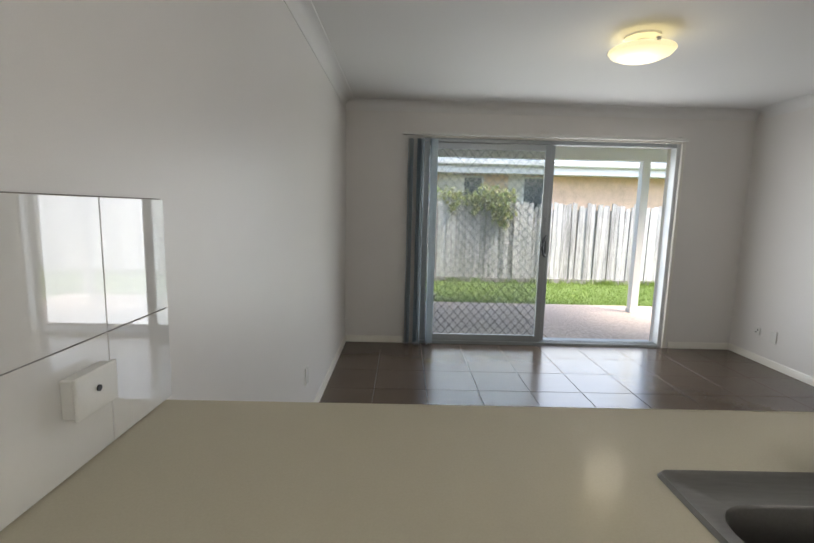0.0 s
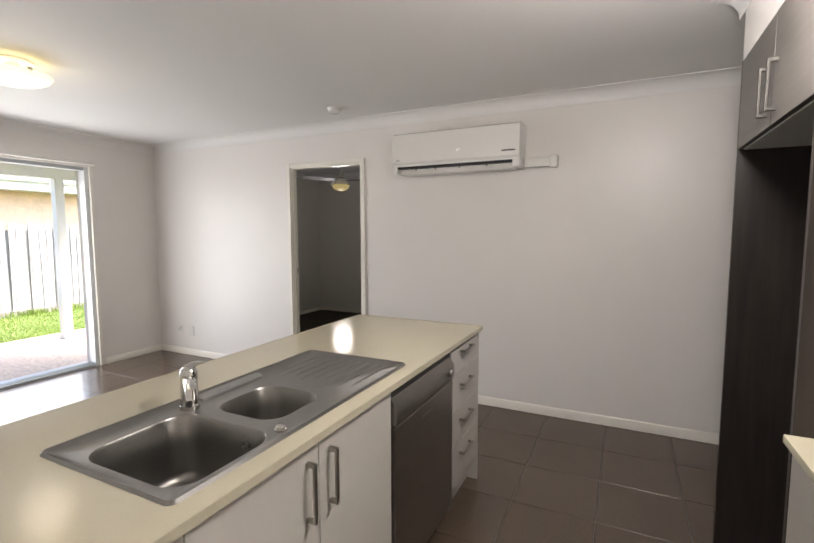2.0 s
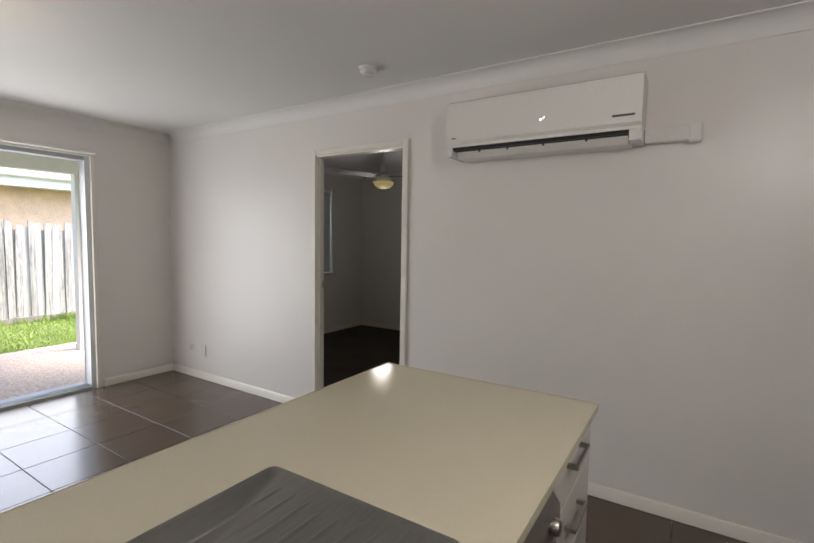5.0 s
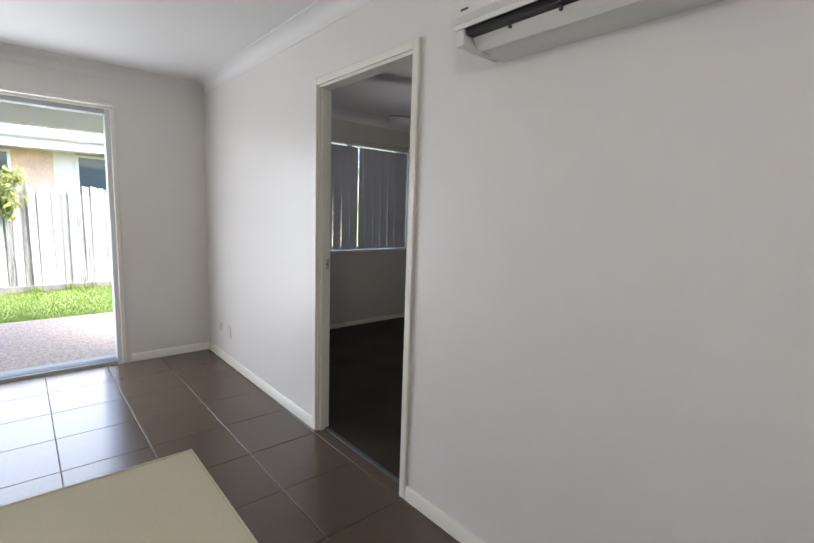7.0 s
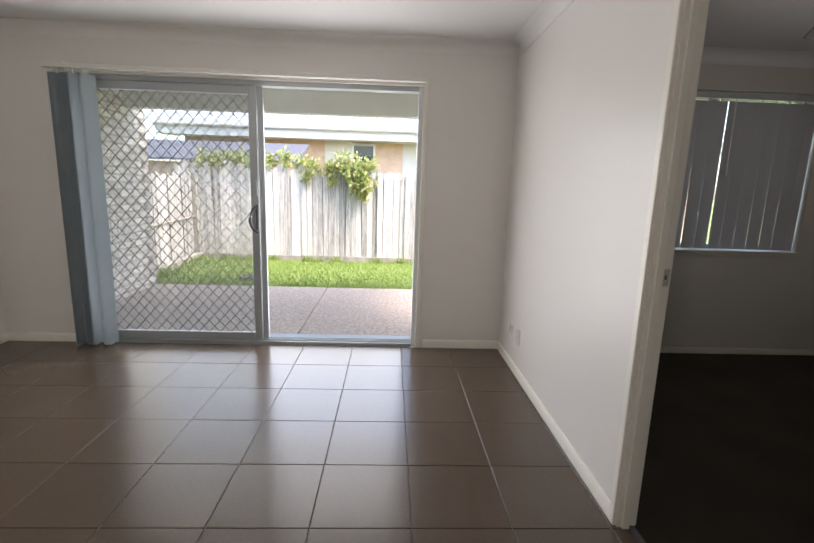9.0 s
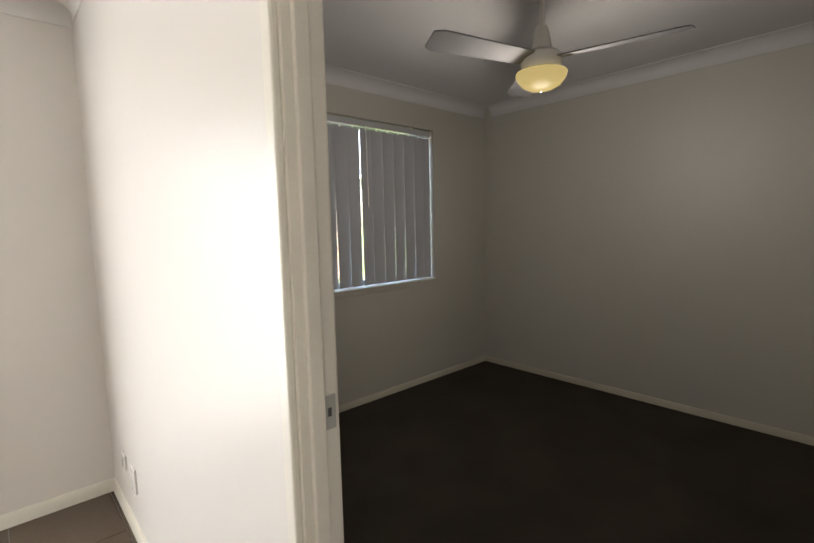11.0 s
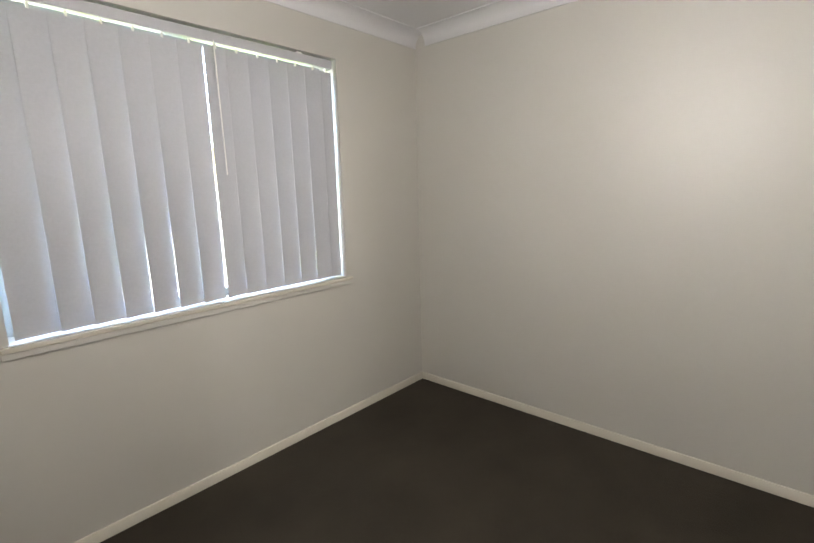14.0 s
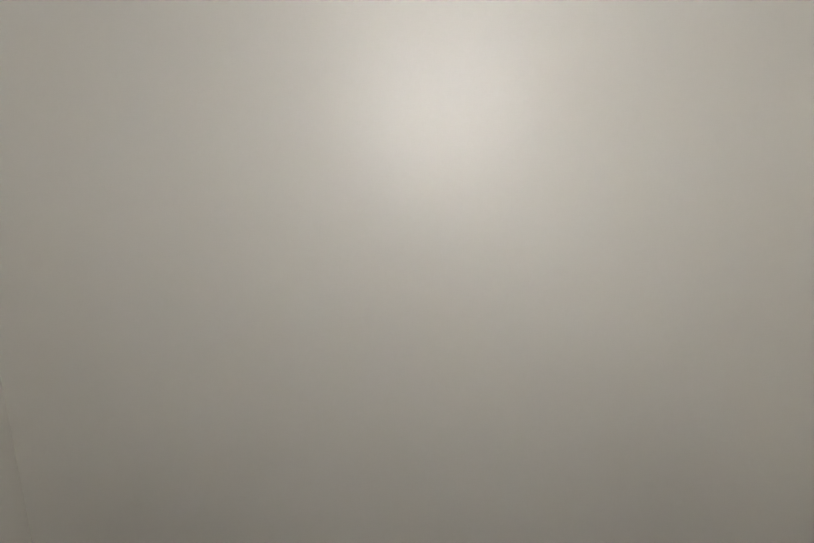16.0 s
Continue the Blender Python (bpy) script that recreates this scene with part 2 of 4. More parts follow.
def lathe(bm, profile, cx, cy, steps=40):
    """Turns (radius, height) pairs round the upright line through cx, cy."""
    rings = []
    for r, z in profile:
        if r < 1e-5:
            rings.append([bm.verts.new((cx, cy, z))])
        else:
            rings.append([bm.verts.new((cx + r * math.cos(2 * math.pi * i / steps), cy + r * math.sin(2 * math.pi * i / steps), z)) for i in range(steps)])
    for a, b in zip(rings, rings[1:]):
        for i in range(steps):
            j = (i + 1) % steps
            f = [a[i % len(a)], a[j % len(a)], b[j % len(b)], b[i % len(b)]]
            f = list(dict.fromkeys(f))
            if len(f) > 2:
                bm.faces.new(f)
    return bm


def tube(bm, pts, r, steps=12, flat=1.0):
    """A round rod along the points, closed at both ends; r may be a list."""
    pts = [Vector(p) for p in pts]
    rings = []
    for i, p in enumerate(pts):
        d = (pts[min(i + 1, len(pts) - 1)] - pts[max(i - 1, 0)]).normalized()
        u = d.cross(Vector((0, 0, 1)) if abs(d.z) < 0.95 else Vector((1, 0, 0))).normalized()
        w = d.cross(u)
        rad = r[i] if isinstance(r, (list, tuple)) else r
        rings.append([bm.verts.new(p + rad * (math.cos(2 * math.pi * k / steps) * u + flat * math.sin(2 * math.pi * k / steps) * w)) for k in range(steps)])
    for a, b in zip(rings, rings[1:]):
        for k in range(steps):
            j = (k + 1) % steps
            bm.faces.new((a[k], a[j], b[j], b[k]))
    bm.faces.new(rings[0][::-1])
    bm.faces.new(rings[-1])
    return bm


def round_rect(x0, x1, y0, y1, r, n=7):
    out = []
    for cx, cy, a0 in ((x1 - r, y1 - r, 0), (x0 + r, y1 - r, 90), (x0 + r, y0 + r, 180), (x1 - r, y0 + r, 270)):
        for i in range(n + 1):
            a = radians(a0 + 90 * i / n)
            out.append((cx + r * math.cos(a), cy + r * math.sin(a)))
    return out


def loop(bm, pts, z):
    vs = [bm.verts.new((x, y, z)) for x, y in pts]
    return vs, [bm.edges.new((vs[i], vs[(i + 1) % len(vs)])) for i in range(len(vs))]


def loft(bm, a, b):
    for i in range(len(a)):
        j = (i + 1) % len(a)
        bm.faces.new((a[i], a[j], b[j], b[i]))


def plate(bm, outer, holes, z):
    """A flat sheet with holes; returns the rings of vertices."""
    rings, edges = [], []
    for pts in (outer, *holes):
        vs, es = loop(bm, pts, z)
        rings.append(vs)
        edges += es
    bmesh.ops.triangle_fill(bm, use_beauty=True, use_dissolve=False, edges=edges, normal=(0, 0, 1))
    return rings


origin = {}


def mesh_of(name, bm, mat, smooth=False, fix=True):
    if fix:
        bmesh.ops.recalc_face_normals(bm, faces=bm.faces)
    me = bpy.data.meshes.new(name)
    bm.to_mesh(me)
    bm.free()
    me.materials.append(mat)
    if smooth:
        me.shade_smooth()
        if smooth != "all":
            me.set_sharp_from_angle(angle=radians(38))
    return me


def thing(name, loc, label, category, group="", kind=""):
    ob = new(name)
    ob.empty_display_size = 0.1
    ob.location = loc
    origin[ob] = Vector(loc)
    return tagged(ob, label, category, group, kind)


def part(name, bm, mat, parent, label="", smooth=False, fix=True):
    bmesh.ops.translate(bm, vec=-origin[parent], verts=bm.verts)
    ob = new(name, mesh_of(name, bm, mat, smooth, fix))
    ob.parent = parent
    origin[ob] = origin[parent]
    return tagged(ob, label)


def piece(name, me, parent, loc, scale=None):
    """One of many alike pieces on a shared mesh."""
    ob = new(name, me)
    ob.parent = parent
    ob.location = Vector(loc) - origin[parent]
    return ob


def solid(name, bm, mat, label="", category="", kind="", group="", smooth=False, loc=(0, 0, 0)):
    bmesh.ops.translate(bm, vec=-Vector(loc), verts=bm.verts)
    ob = new(name, mesh_of(name, bm, mat, smooth))
    ob.location = loc
    origin[ob] = Vector(loc)
    return tagged(ob, label, category, group, kind)


def wall_boxes(bm, along, a0, a1, f0, f1, z0, z1, holes=()):
    """A wall along x or y, from a0 to a1, between faces f0 and f1, with openings (b0, b1, low, high) through it."""
    def put(p0, p1, q0, q1):
        if p1 - p0 > 1e-4 and q1 - q0 > 1e-4:
            box(bm, *((p0, p1, f0, f1) if along == "x" else (f0, f1, p0, p1)), q0, q1)
    at = a0
    for b0, b1, low, high in sorted(holes):
        put(at, b0, z0, z1)
        put(b0, b1, z0, low)
        put(b0, b1, high, z1)
        at = b1
    put(at, a1, z0, z1)
    return bm


# ======== numbers of the plan ========
WX, EX, NY, SY = -0.10, 4.0, 5.0, -1.12      # living room and kitchen
BX0, BX1, BY0, BY1 = 4.072, 7.165, 1.92, 4.965  # bedroom
CZ = 2.45
SD = (0.64, 3.28, -0.05, 2.12)                 # sliding door opening
BD = (2.1, 2.938, -0.1, 2.075)               # bedroom doorway
WIN = (4.87, 6.465, 0.905, 2.17)             # bedroom window
OUT = 5.25

# ======== walls, floors, ceilings ========
wall_north = solid("wall_north", wall_boxes(bmesh.new(), "x", WX - 0.25, 4.05, NY, OUT, -0.1, CZ + 0.1, [SD]), WALL, "white painted plasterboard wall round the sliding door", "wall", "structure")
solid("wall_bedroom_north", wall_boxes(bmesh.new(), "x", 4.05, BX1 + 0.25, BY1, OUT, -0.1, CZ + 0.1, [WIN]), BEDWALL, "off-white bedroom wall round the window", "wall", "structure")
wall_east = solid("wall_east", wall_boxes(bmesh.new(), "y", -4.0, NY, EX, BX0, -0.1, CZ + 0.1, [BD]), WALL, "off-white painted wall with the bedroom doorway", "wall", "structure")
solid("wall_west", wall_boxes(bmesh.new(), "y", SY - 0.1, NY, WX - 0.25, WX, -0.1, CZ + 0.1), WALL, "white painted wall beside the island bench", "wall", "structure")
solid("wall_kitchen_south", boxed(WX - 0.25, 2.84, SY - 0.1, SY, -0.1, CZ + 0.1), WALL, "white wall behind the kitchen run", "wall", "structure")
solid("wall_hall_west", boxed(2.74, 2.84, -4.0, SY - 0.1, -0.1, CZ + 0.1), WALL, "white hallway wall", "wall", "structure")
solid("wall_hall_end", boxed(2.74, BX0, -4.1, -4.0, -0.1, CZ + 0.1), WALL, "white wall at the end of the hallway", "wall", "structure")
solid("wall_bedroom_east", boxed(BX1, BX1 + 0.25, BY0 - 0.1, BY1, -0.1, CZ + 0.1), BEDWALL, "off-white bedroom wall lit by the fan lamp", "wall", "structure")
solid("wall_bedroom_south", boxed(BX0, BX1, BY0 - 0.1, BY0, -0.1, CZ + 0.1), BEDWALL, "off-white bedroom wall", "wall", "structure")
solid("ceiling_living", boxed(WX, EX, -4.0, NY, CZ, CZ + 0.1), CEIL, "white plasterboard ceiling of the living room", "ceiling", "structure")
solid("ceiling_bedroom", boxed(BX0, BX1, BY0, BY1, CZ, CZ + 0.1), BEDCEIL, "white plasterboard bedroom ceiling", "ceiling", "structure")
floor = solid("floor", boxed(WX, EX, -4.0, NY, -0.1, -0.006), GROUT, "dark brown glazed floor tiles with grey grout", "floor", "structure")
solid("floor_bedroom", boxed(4.065, BX1, BY0, BY1, -0.1, 0.004), CARPET, "dark charcoal-brown carpet in the bedroom", "carpet", "structure")
solid("floor_threshold", boxed(4.0, 4.048, BD[0], BD[1], -0.1, -0.003), TILE, "tiled strip in the bedroom doorway", "threshold", "structure")
solid("carpet_bar", boxed(4.046, 4.07, BD[0], BD[1], -0.02, 0.008, bevel=0.003), DARKGREY, "thin dark metal carpet bar in the doorway", "carpet bar", "structure")


def skirting(name, along, a0, a1, face, side, mat=None):
    """A bevelled skirting board, 70 mm high, in front of a wall face."""
    d = 0.014 * side
    h = 0.052 if mat else 0.068
    prof = [(0, 0), (d, 0), (d, h - 0.012), (d * 0.5, h), (0, h)]
    sweep(name, along, a0, a1, face, 0.0, prof, "cream painted skirting board", "skirting board", mat)


def cornice(name, along, a0, a1, face, side, mat=None):
    """A coved plaster cornice, 90 mm."""
    prof = [(0, 0), (0, -0.09), (0.006 * side, -0.09)]
    for i in range(1, 8):
        a = radians(90 * i / 8)
        prof.append((side * (0.084 - 0.078 * math.cos(a)), -0.084 + 0.078 * math.sin(a)))
    prof += [(0.09 * side, -0.006), (0.09 * side, 0)]
    sweep(name, along, a0, a1, face, CZ, prof, "white coved plaster cornice", "cornice", mat or CEIL)


def sweep(name, along, a0, a1, face, z, prof, label, category, mat=None):
    bm = bmesh.new()
    ends = []
    for a in (a0, a1):
        ends.append([bm.verts.new((a, face + p, z + q) if along == "x" else (face + p, a, z + q)) for p, q in prof])
    n = len(prof)
    for i in range(n):
        j = (i + 1) % n
        bm.faces.new((ends[0][i], ends[0][j], ends[1][j], ends[1][i]))
    bm.faces.new(ends[0][::-1])
    bm.faces.new(ends[1])
    solid(name, bm, mat or TRIM, label, category, "structure", smooth=True)


skirting("baseboard_north_a", "x", WX, SD[0] - 0.05, NY, -1)
skirting("baseboard_north_b", "x", SD[1] + 0.06, EX, NY, -1)
skirting("baseboard_east_a", "y", BD[1] + 0.026, NY - 0.014, EX, -1)
skirting("baseboard_east_b", "y", -4.0, BD[0] - 0.036, EX, -1)
skirting("baseboard_west", "y", 1.3, NY - 0.014, WX, 1)
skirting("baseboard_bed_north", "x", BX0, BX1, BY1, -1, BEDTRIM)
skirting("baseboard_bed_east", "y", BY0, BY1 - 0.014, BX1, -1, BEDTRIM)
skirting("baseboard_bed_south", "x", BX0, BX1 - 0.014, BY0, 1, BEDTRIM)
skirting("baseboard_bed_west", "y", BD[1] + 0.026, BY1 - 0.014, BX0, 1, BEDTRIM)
cornice("cornice_north", "x", WX, EX, NY, -1)
cornice("cornice_east", "y", -4.0, NY - 0.09, EX, -1)
cornice("cornice_west", "y", -0.5, NY - 0.09, WX, 1)
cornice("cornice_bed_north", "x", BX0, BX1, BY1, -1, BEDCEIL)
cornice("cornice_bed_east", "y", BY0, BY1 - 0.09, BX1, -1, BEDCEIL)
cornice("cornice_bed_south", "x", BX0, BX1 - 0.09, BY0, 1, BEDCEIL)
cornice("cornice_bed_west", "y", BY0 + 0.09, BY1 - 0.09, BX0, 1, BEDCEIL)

# ======== bedroom doorway ========
door_1 = thing("door_1", (EX, 2.49, 0), "cream painted door frame of the bedroom doorway", "door frame", kind="structure")
for y0, y1, nm in ((BD[0], BD[0] + 0.02, "jamb"), (BD[1] - 0.02, BD[1], "jamb")):
    part(nm, boxed(EX - 0.002, BX0 + 0.002, y0, y1, 0, BD[3] - 0.02), TRIM, door_1)
part("head", boxed(EX - 0.002, BX0 + 0.002, BD[0], BD[1], BD[3] - 0.02, BD[3]), TRIM, door_1)
for y0, y1 in ((BD[0] + 0.02, BD[0] + 0.032), (BD[1] - 0.032, BD[1] - 0.02)):
    part("door_stop", boxed(4.015, 4.043, y0, y1, 0, BD[3] - 0.02, bevel=0.002), TRIM, door_1)
for fx0, fx1 in ((EX - 0.017, EX - 0.0005), (BX0 + 0.0005, BX0 + 0.013)):
    part("architrave", boxed(fx0, fx1, BD[0] - 0.034, BD[0] + 0.006, 0, BD[3] + 0.032, bevel=0.005), TRIM, door_1)
    part("architrave", boxed(fx0, fx1, BD[1] - 0.012, BD[1] + 0.024, 0, BD[3] + 0.032, bevel=0.005), TRIM, door_1)
    part("architrave", boxed(fx0 + 0.001, fx1 - 0.001, BD[0] + 0.006, BD[1] - 0.012, BD[3] - 0.006, BD[3] + 0.032, bevel=0.005), TRIM, door_1)
strike = part("strike_plate", boxed(4.044, 4.07, BD[1] - 0.0225, BD[1] - 0.0195, 1.015, 1.08, bevel=0.001), ZINC, door_1, "small zinc strike plate")
part("latch_hole", boxed(4.053, 4.06, BD[1] - 0.0235, BD[1] - 0.022, 1.04, 1.056), DARKGREY, strike)

# ======== sliding door ========
sd = thing("door_2", (2.02, 5.06, 0), "grey aluminium sliding glass door with diamond security screen", "sliding door", kind="structure")
FY0, FY1 = 5.02, 5.12
for x0, x1 in ((SD[0], SD[0] + 0.04), (SD[1] - 0.04, SD[1])):
    part("door_frame", boxed(x0, x1, FY0, FY1, 0.0, SD[3], bevel=0.003), FRAMEGLARE, sd)
part("head_frame", boxed(SD[0] + 0.04, SD[1] - 0.04, FY0, FY1, SD[3] - 0.04, SD[3], bevel=0.003), ALU, sd)
part("sill_track", boxed(SD[0] + 0.04, SD[1] - 0.04, FY0 - 0.01, FY1 + 0.1, -0.02, 0.025, bevel=0.003), ALU, sd)
for y in (5.035, 5.068, 5.1):
    part("track_rib", boxed(SD[0] + 0.04, SD[1] - 0.04, y - 0.003, y + 0.003, 0.025, 0.036), ALU, sd)


def panel(name, x0, x1, y0, y1, z0, z1, w, mat, glass):
    p = part(name, bmesh.new(), mat, sd)
    for a, b, c, d in ((x0, x0 + w, z0, z1), (x1 - w, x1, z0, z1), (x0 + w, x1 - w, z0, z0 + w), (x0 + w, x1 - w, z1 - w, z1)):
        part("rail" if b - a > w + 0.01 else "stile", boxed(a, b, y0, y1, c, d, bevel=0.004), mat, p)
    if glass:
        g = part("pane", boxed(x0 + w, x1 - w, (y0 + y1) / 2 - 0.002, (y0 + y1) / 2 + 0.002, z0 + w, z1 - w), GLASS, p, "clear glass pane")
        g.visible_shadow = False
    return p


panel("glass_panel", SD[0] + 0.041, 2.022, 5.056, 5.082, 0.037, SD[3] - 0.041, 0.046, ALU, True)
screen = panel("screen_panel", SD[0] + 0.04, 1.978, 5.024, 5.052, 0.034, SD[3] - 0.042, 0.062, ALU, False)
sx0, sx1, sz0, sz1 = SD[0] + 0.1, 1.918, 0.094, SD[3] - 0.102
grille = bmesh.new()
STEPX, RISE = 0.088, 1.12
for sign in (1, -1):
    c = -40
    while c < 80:
        # a bar x = x0 + sign * (z - z0) / RISE, cut to the panel
        base = sx0 + c * STEPX
        za, zb = sz0, sz1
        xa, xb = base + sign * 0, base + sign * (sz1 - sz0) / RISE
        lo, hi = sorted((xa, xb))
        c += 1
        if hi < sx0 or lo > sx1:
            continue

        def cut(x):
            return sz0 + sign * (x - base) * RISE
        ends = [(xa, za), (xb, zb)]
        for i, (x, z) in enumerate(ends):
            if x < sx0:
                ends[i] = (sx0, cut(sx0))
            elif x > sx1:
                ends[i] = (sx1, cut(sx1))
        if abs(ends[0][0] - ends[1][0]) < 0.02:
            continue
        tube(grille, [(ends[0][0], 5.038 + 0.002 * sign, ends[0][1]), (ends[1][0], 5.038 + 0.002 * sign, ends[1][1])], 0.0034, 6)
part("diamond_grille", grille, MESHGREY, screen, "grey diamond security grille")
mesh_pane = part("insect_mesh", boxed(SD[0] + 0.1, 1.918, 5.0465, 5.0475, 0.094, SD[3] - 0.102), FLYMESH, screen, "fine grey insect mesh")
mesh_pane.visible_shadow = False
door_pull = part("door_handle", boxed(1.958, 1.976, 5.0, 5.026, 0.94, 1.17, bevel=0.006), DARKGREY, screen, "dark grey plastic door handle")
hb = bmesh.new()
tube(hb, [(1.967, 5.005, 1.155), (1.945, 4.985, 1.14), (1.928, 4.965, 1.1), (1.922, 4.958, 1.055), (1.928, 4.965, 1.01), (1.945, 4.985, 0.97), (1.967, 5.005, 0.955)], 0.012, 10)
part("grip", hb, DARKGREY, door_pull, smooth=True)
part("lock_body", boxed(1.94, 1.972, 5.008, 5.026, 1.24, 1.36, bevel=0.006), ALU, screen)
# painted reveal round the opening
rv = thing("trim_sliding_door", (2.02, 5.0, 0), "white painted timber trim round the sliding door", "door trim", kind="structure")
part("trim_side", boxed(SD[0] - 0.028, SD[0] + 0.004, 4.986, 5.018, 0, SD[3] + 0.03, bevel=0.003), TRIM, rv)
part("trim_side", boxed(SD[1] - 0.004, SD[1] + 0.03, 4.986, 5.018, 0, SD[3] + 0.03, bevel=0.003), TRIM, rv)
part("trim_head", boxed(SD[0] + 0.004, SD[1] - 0.004, 4.987, 5.018, SD[3] - 0.004, SD[3] + 0.029, bevel=0.003), TRIM, rv)

# drawn-back vertical blind of the sliding door
vb = thing("vertical_blind", (0.62, 4.93, 2.15), "blue-grey vertical blind drawn back beside the sliding door", "blind")
part("headrail", boxed(0.465, 3.29, 4.905, 4.95, 2.13, 2.16, bevel=0.004), PLASTIC, vb, "slim white headrail")
for x in (0.6, 2.0, 3.2):
    part("bracket", boxed(x, x + 0.03, 4.9, 4.986, 2.16, 2.17, bevel=0.002), PLASTIC, vb)


def slat(x, y, z0, z1, w, deg, mat, parent, bow=0.006, twist=0.0):
    """A hanging cloth slat, bowed across; twist turns its lower end further than its top."""
    bm = bmesh.new()
    n = 6
    levels = 9 if twist else 2
    rows = []
    for q in range(levels):
        h = q / (levels - 1)
        a = radians(deg + twist * (1 - h) ** 1.5)
        c, s = math.cos(a), math.sin(a)
        r = []
        for off in (0, 0.0012):
            for i in range(n + 1):
                u = -w / 2 + w * i / n
                d = bow * (1 - (2 * u / w) ** 2) + off
                r.append(bm.verts.new((x + c * u - s * d, y + s * u + c * d, z0 + (z1 - z0) * h)))
        rows.append(r)
    k = n + 1
    for a, b in zip(rows, rows[1:]):
        for i in range(n):
            bm.faces.new((a[i], a[i + 1], b[i + 1], b[i]))
            bm.faces.new((a[k + i + 1], a[k + i], b[k + i], b[k + i + 1]))
        bm.faces.new((a[0], b[0], b[k], a[k]))
        bm.faces.new((a[n], a[k + n], b[k + n], b[n]))
    for r in (rows[0], rows[-1]):
        for i in range(n):
            bm.faces.new((r[i + 1], r[i], r[k + i], r[k + i + 1]))
    return part("slat", bm, mat, parent, smooth=True)


for x, deg in ((0.532, 84), (0.548, 80), (0.566, 76), (0.622, 80), (0.64, 76), (0.658, 83), (0.678, 78), (0.752, 80), (0.768, 76), (0.79, 44)):
    slat(x, 4.925, 0.018, 2.095, 0.089, deg + random.uniform(-3, 3), BLIND, vb)
    part("hanger", boxed(x - 0.004, x + 0.004, 4.921, 4.929, 2.093, 2.132), PLASTIC, vb)
    part("bottom_weight", boxed(x - 0.002, x + 0.002, 4.885, 4.965, 0.012, 0.03), BLIND, vb)

# ======== island bench ========
BT0, BT1, BY_F, BY_B, BEND = 0.882, 0.905, 0.625, 1.45, 2.885
SK = (0.98, 2.035, 0.69, 1.172)  # sink edge
bm = bmesh.new()
cut = [(SK[0] + 0.02, SK[2] + 0.02), (SK[1] - 0.02, SK[2] + 0.02), (SK[1] - 0.02, SK[3] - 0.02), (SK[0] + 0.02, SK[3] - 0.02)]
outer = [(WX, BY_F), (BEND, BY_F), (BEND, BY_B), (WX, BY_B)]
t = plate(bm, outer, [cut], BT1)
b = plate(bm, outer, [cut], BT0)
for p, q in zip(t, b):
    loft(bm, p, q)
bm.normal_update()
edges = [e for e in bm.edges if len(e.link_faces) == 2 and abs(e.verts[0].co.z - e.verts[1].co.z) < 1e-5 and any(abs(f.normal.z) < 0.5 for f in e.link_faces)]
bmesh.ops.bevel(bm, geom=edges, offset=0.003, segments=2, affect="EDGES")
solid("bench_top", bm, STONE, "cream stone island bench top with a sink cut-out", "bench top", loc=(1.4, 1.0, 0.0))


def carcass(parent, x0, x1, y0, y1, z0, z1, mat, top=False):
    b = bmesh.new()
    box(b, x0, x0 + 0.016, y0, y1, z0, z1)
    box(b, x1 - 0.016, x1, y0, y1, z0, z1)
    box(b, x0 + 0.016, x1 - 0.016, y0, y1 - 0.016, z0, z0 + 0.016)
    box(b, x0 + 0.016, x1 - 0.016, y1 - 0.016, y1, z0, z1)
    if top:
        box(b, x0 + 0.016, x1 - 0.016, y0, y1 - 0.016, z1 - 0.016, z1)
    return part("body", b, mat, parent)


def bar_handle(parent, x, y, z, length, upright, side=-1, mat=None):
    """A square-cornered bow handle standing off a front at y."""
    h, d = length / 2, 0.03 * side
    b = bmesh.new()
    if upright:
        box(b, x - 0.006, x + 0.006, *sorted((y + d, y + d * 0.7)), z - h, z + h, bevel=0.002)
        for q in (z - h, z + h - 0.012):
            box(b, x - 0.006, x + 0.006, *sorted((y, y + d * 0.75)), q, q + 0.012, bevel=0.001)
    else:
        box(b, x - h, x + h, *sorted((y + d, y + d * 0.7)), z - 0.006, z + 0.006, bevel=0.002)
        for q in (x - h, x + h - 0.012):
            box(b, q, q + 0.012, *sorted((y, y + d * 0.75)), z - 0.006, z + 0.006, bevel=0.001)
    part("handle", b, mat or HANDLE, parent, "brushed nickel bow handle")


FR, BK, KZ = 0.645, 1.2, 0.15


def kick(parent, x0, x1, y):
    part("kickboard", boxed(x0, x1, y, y + 0.016, 0.0, KZ), LAMINATE, parent)


def front(name, parent, x0, x1, z0, z1, y0=FR, mat=LAMINATE, th=0.018):
    return part(name, boxed(x0 + 0.0015, x1 - 0.0015, y0, y0 + th, z0 + 0.0015, z1 - 0.0015, bevel=0.0015), mat, parent)


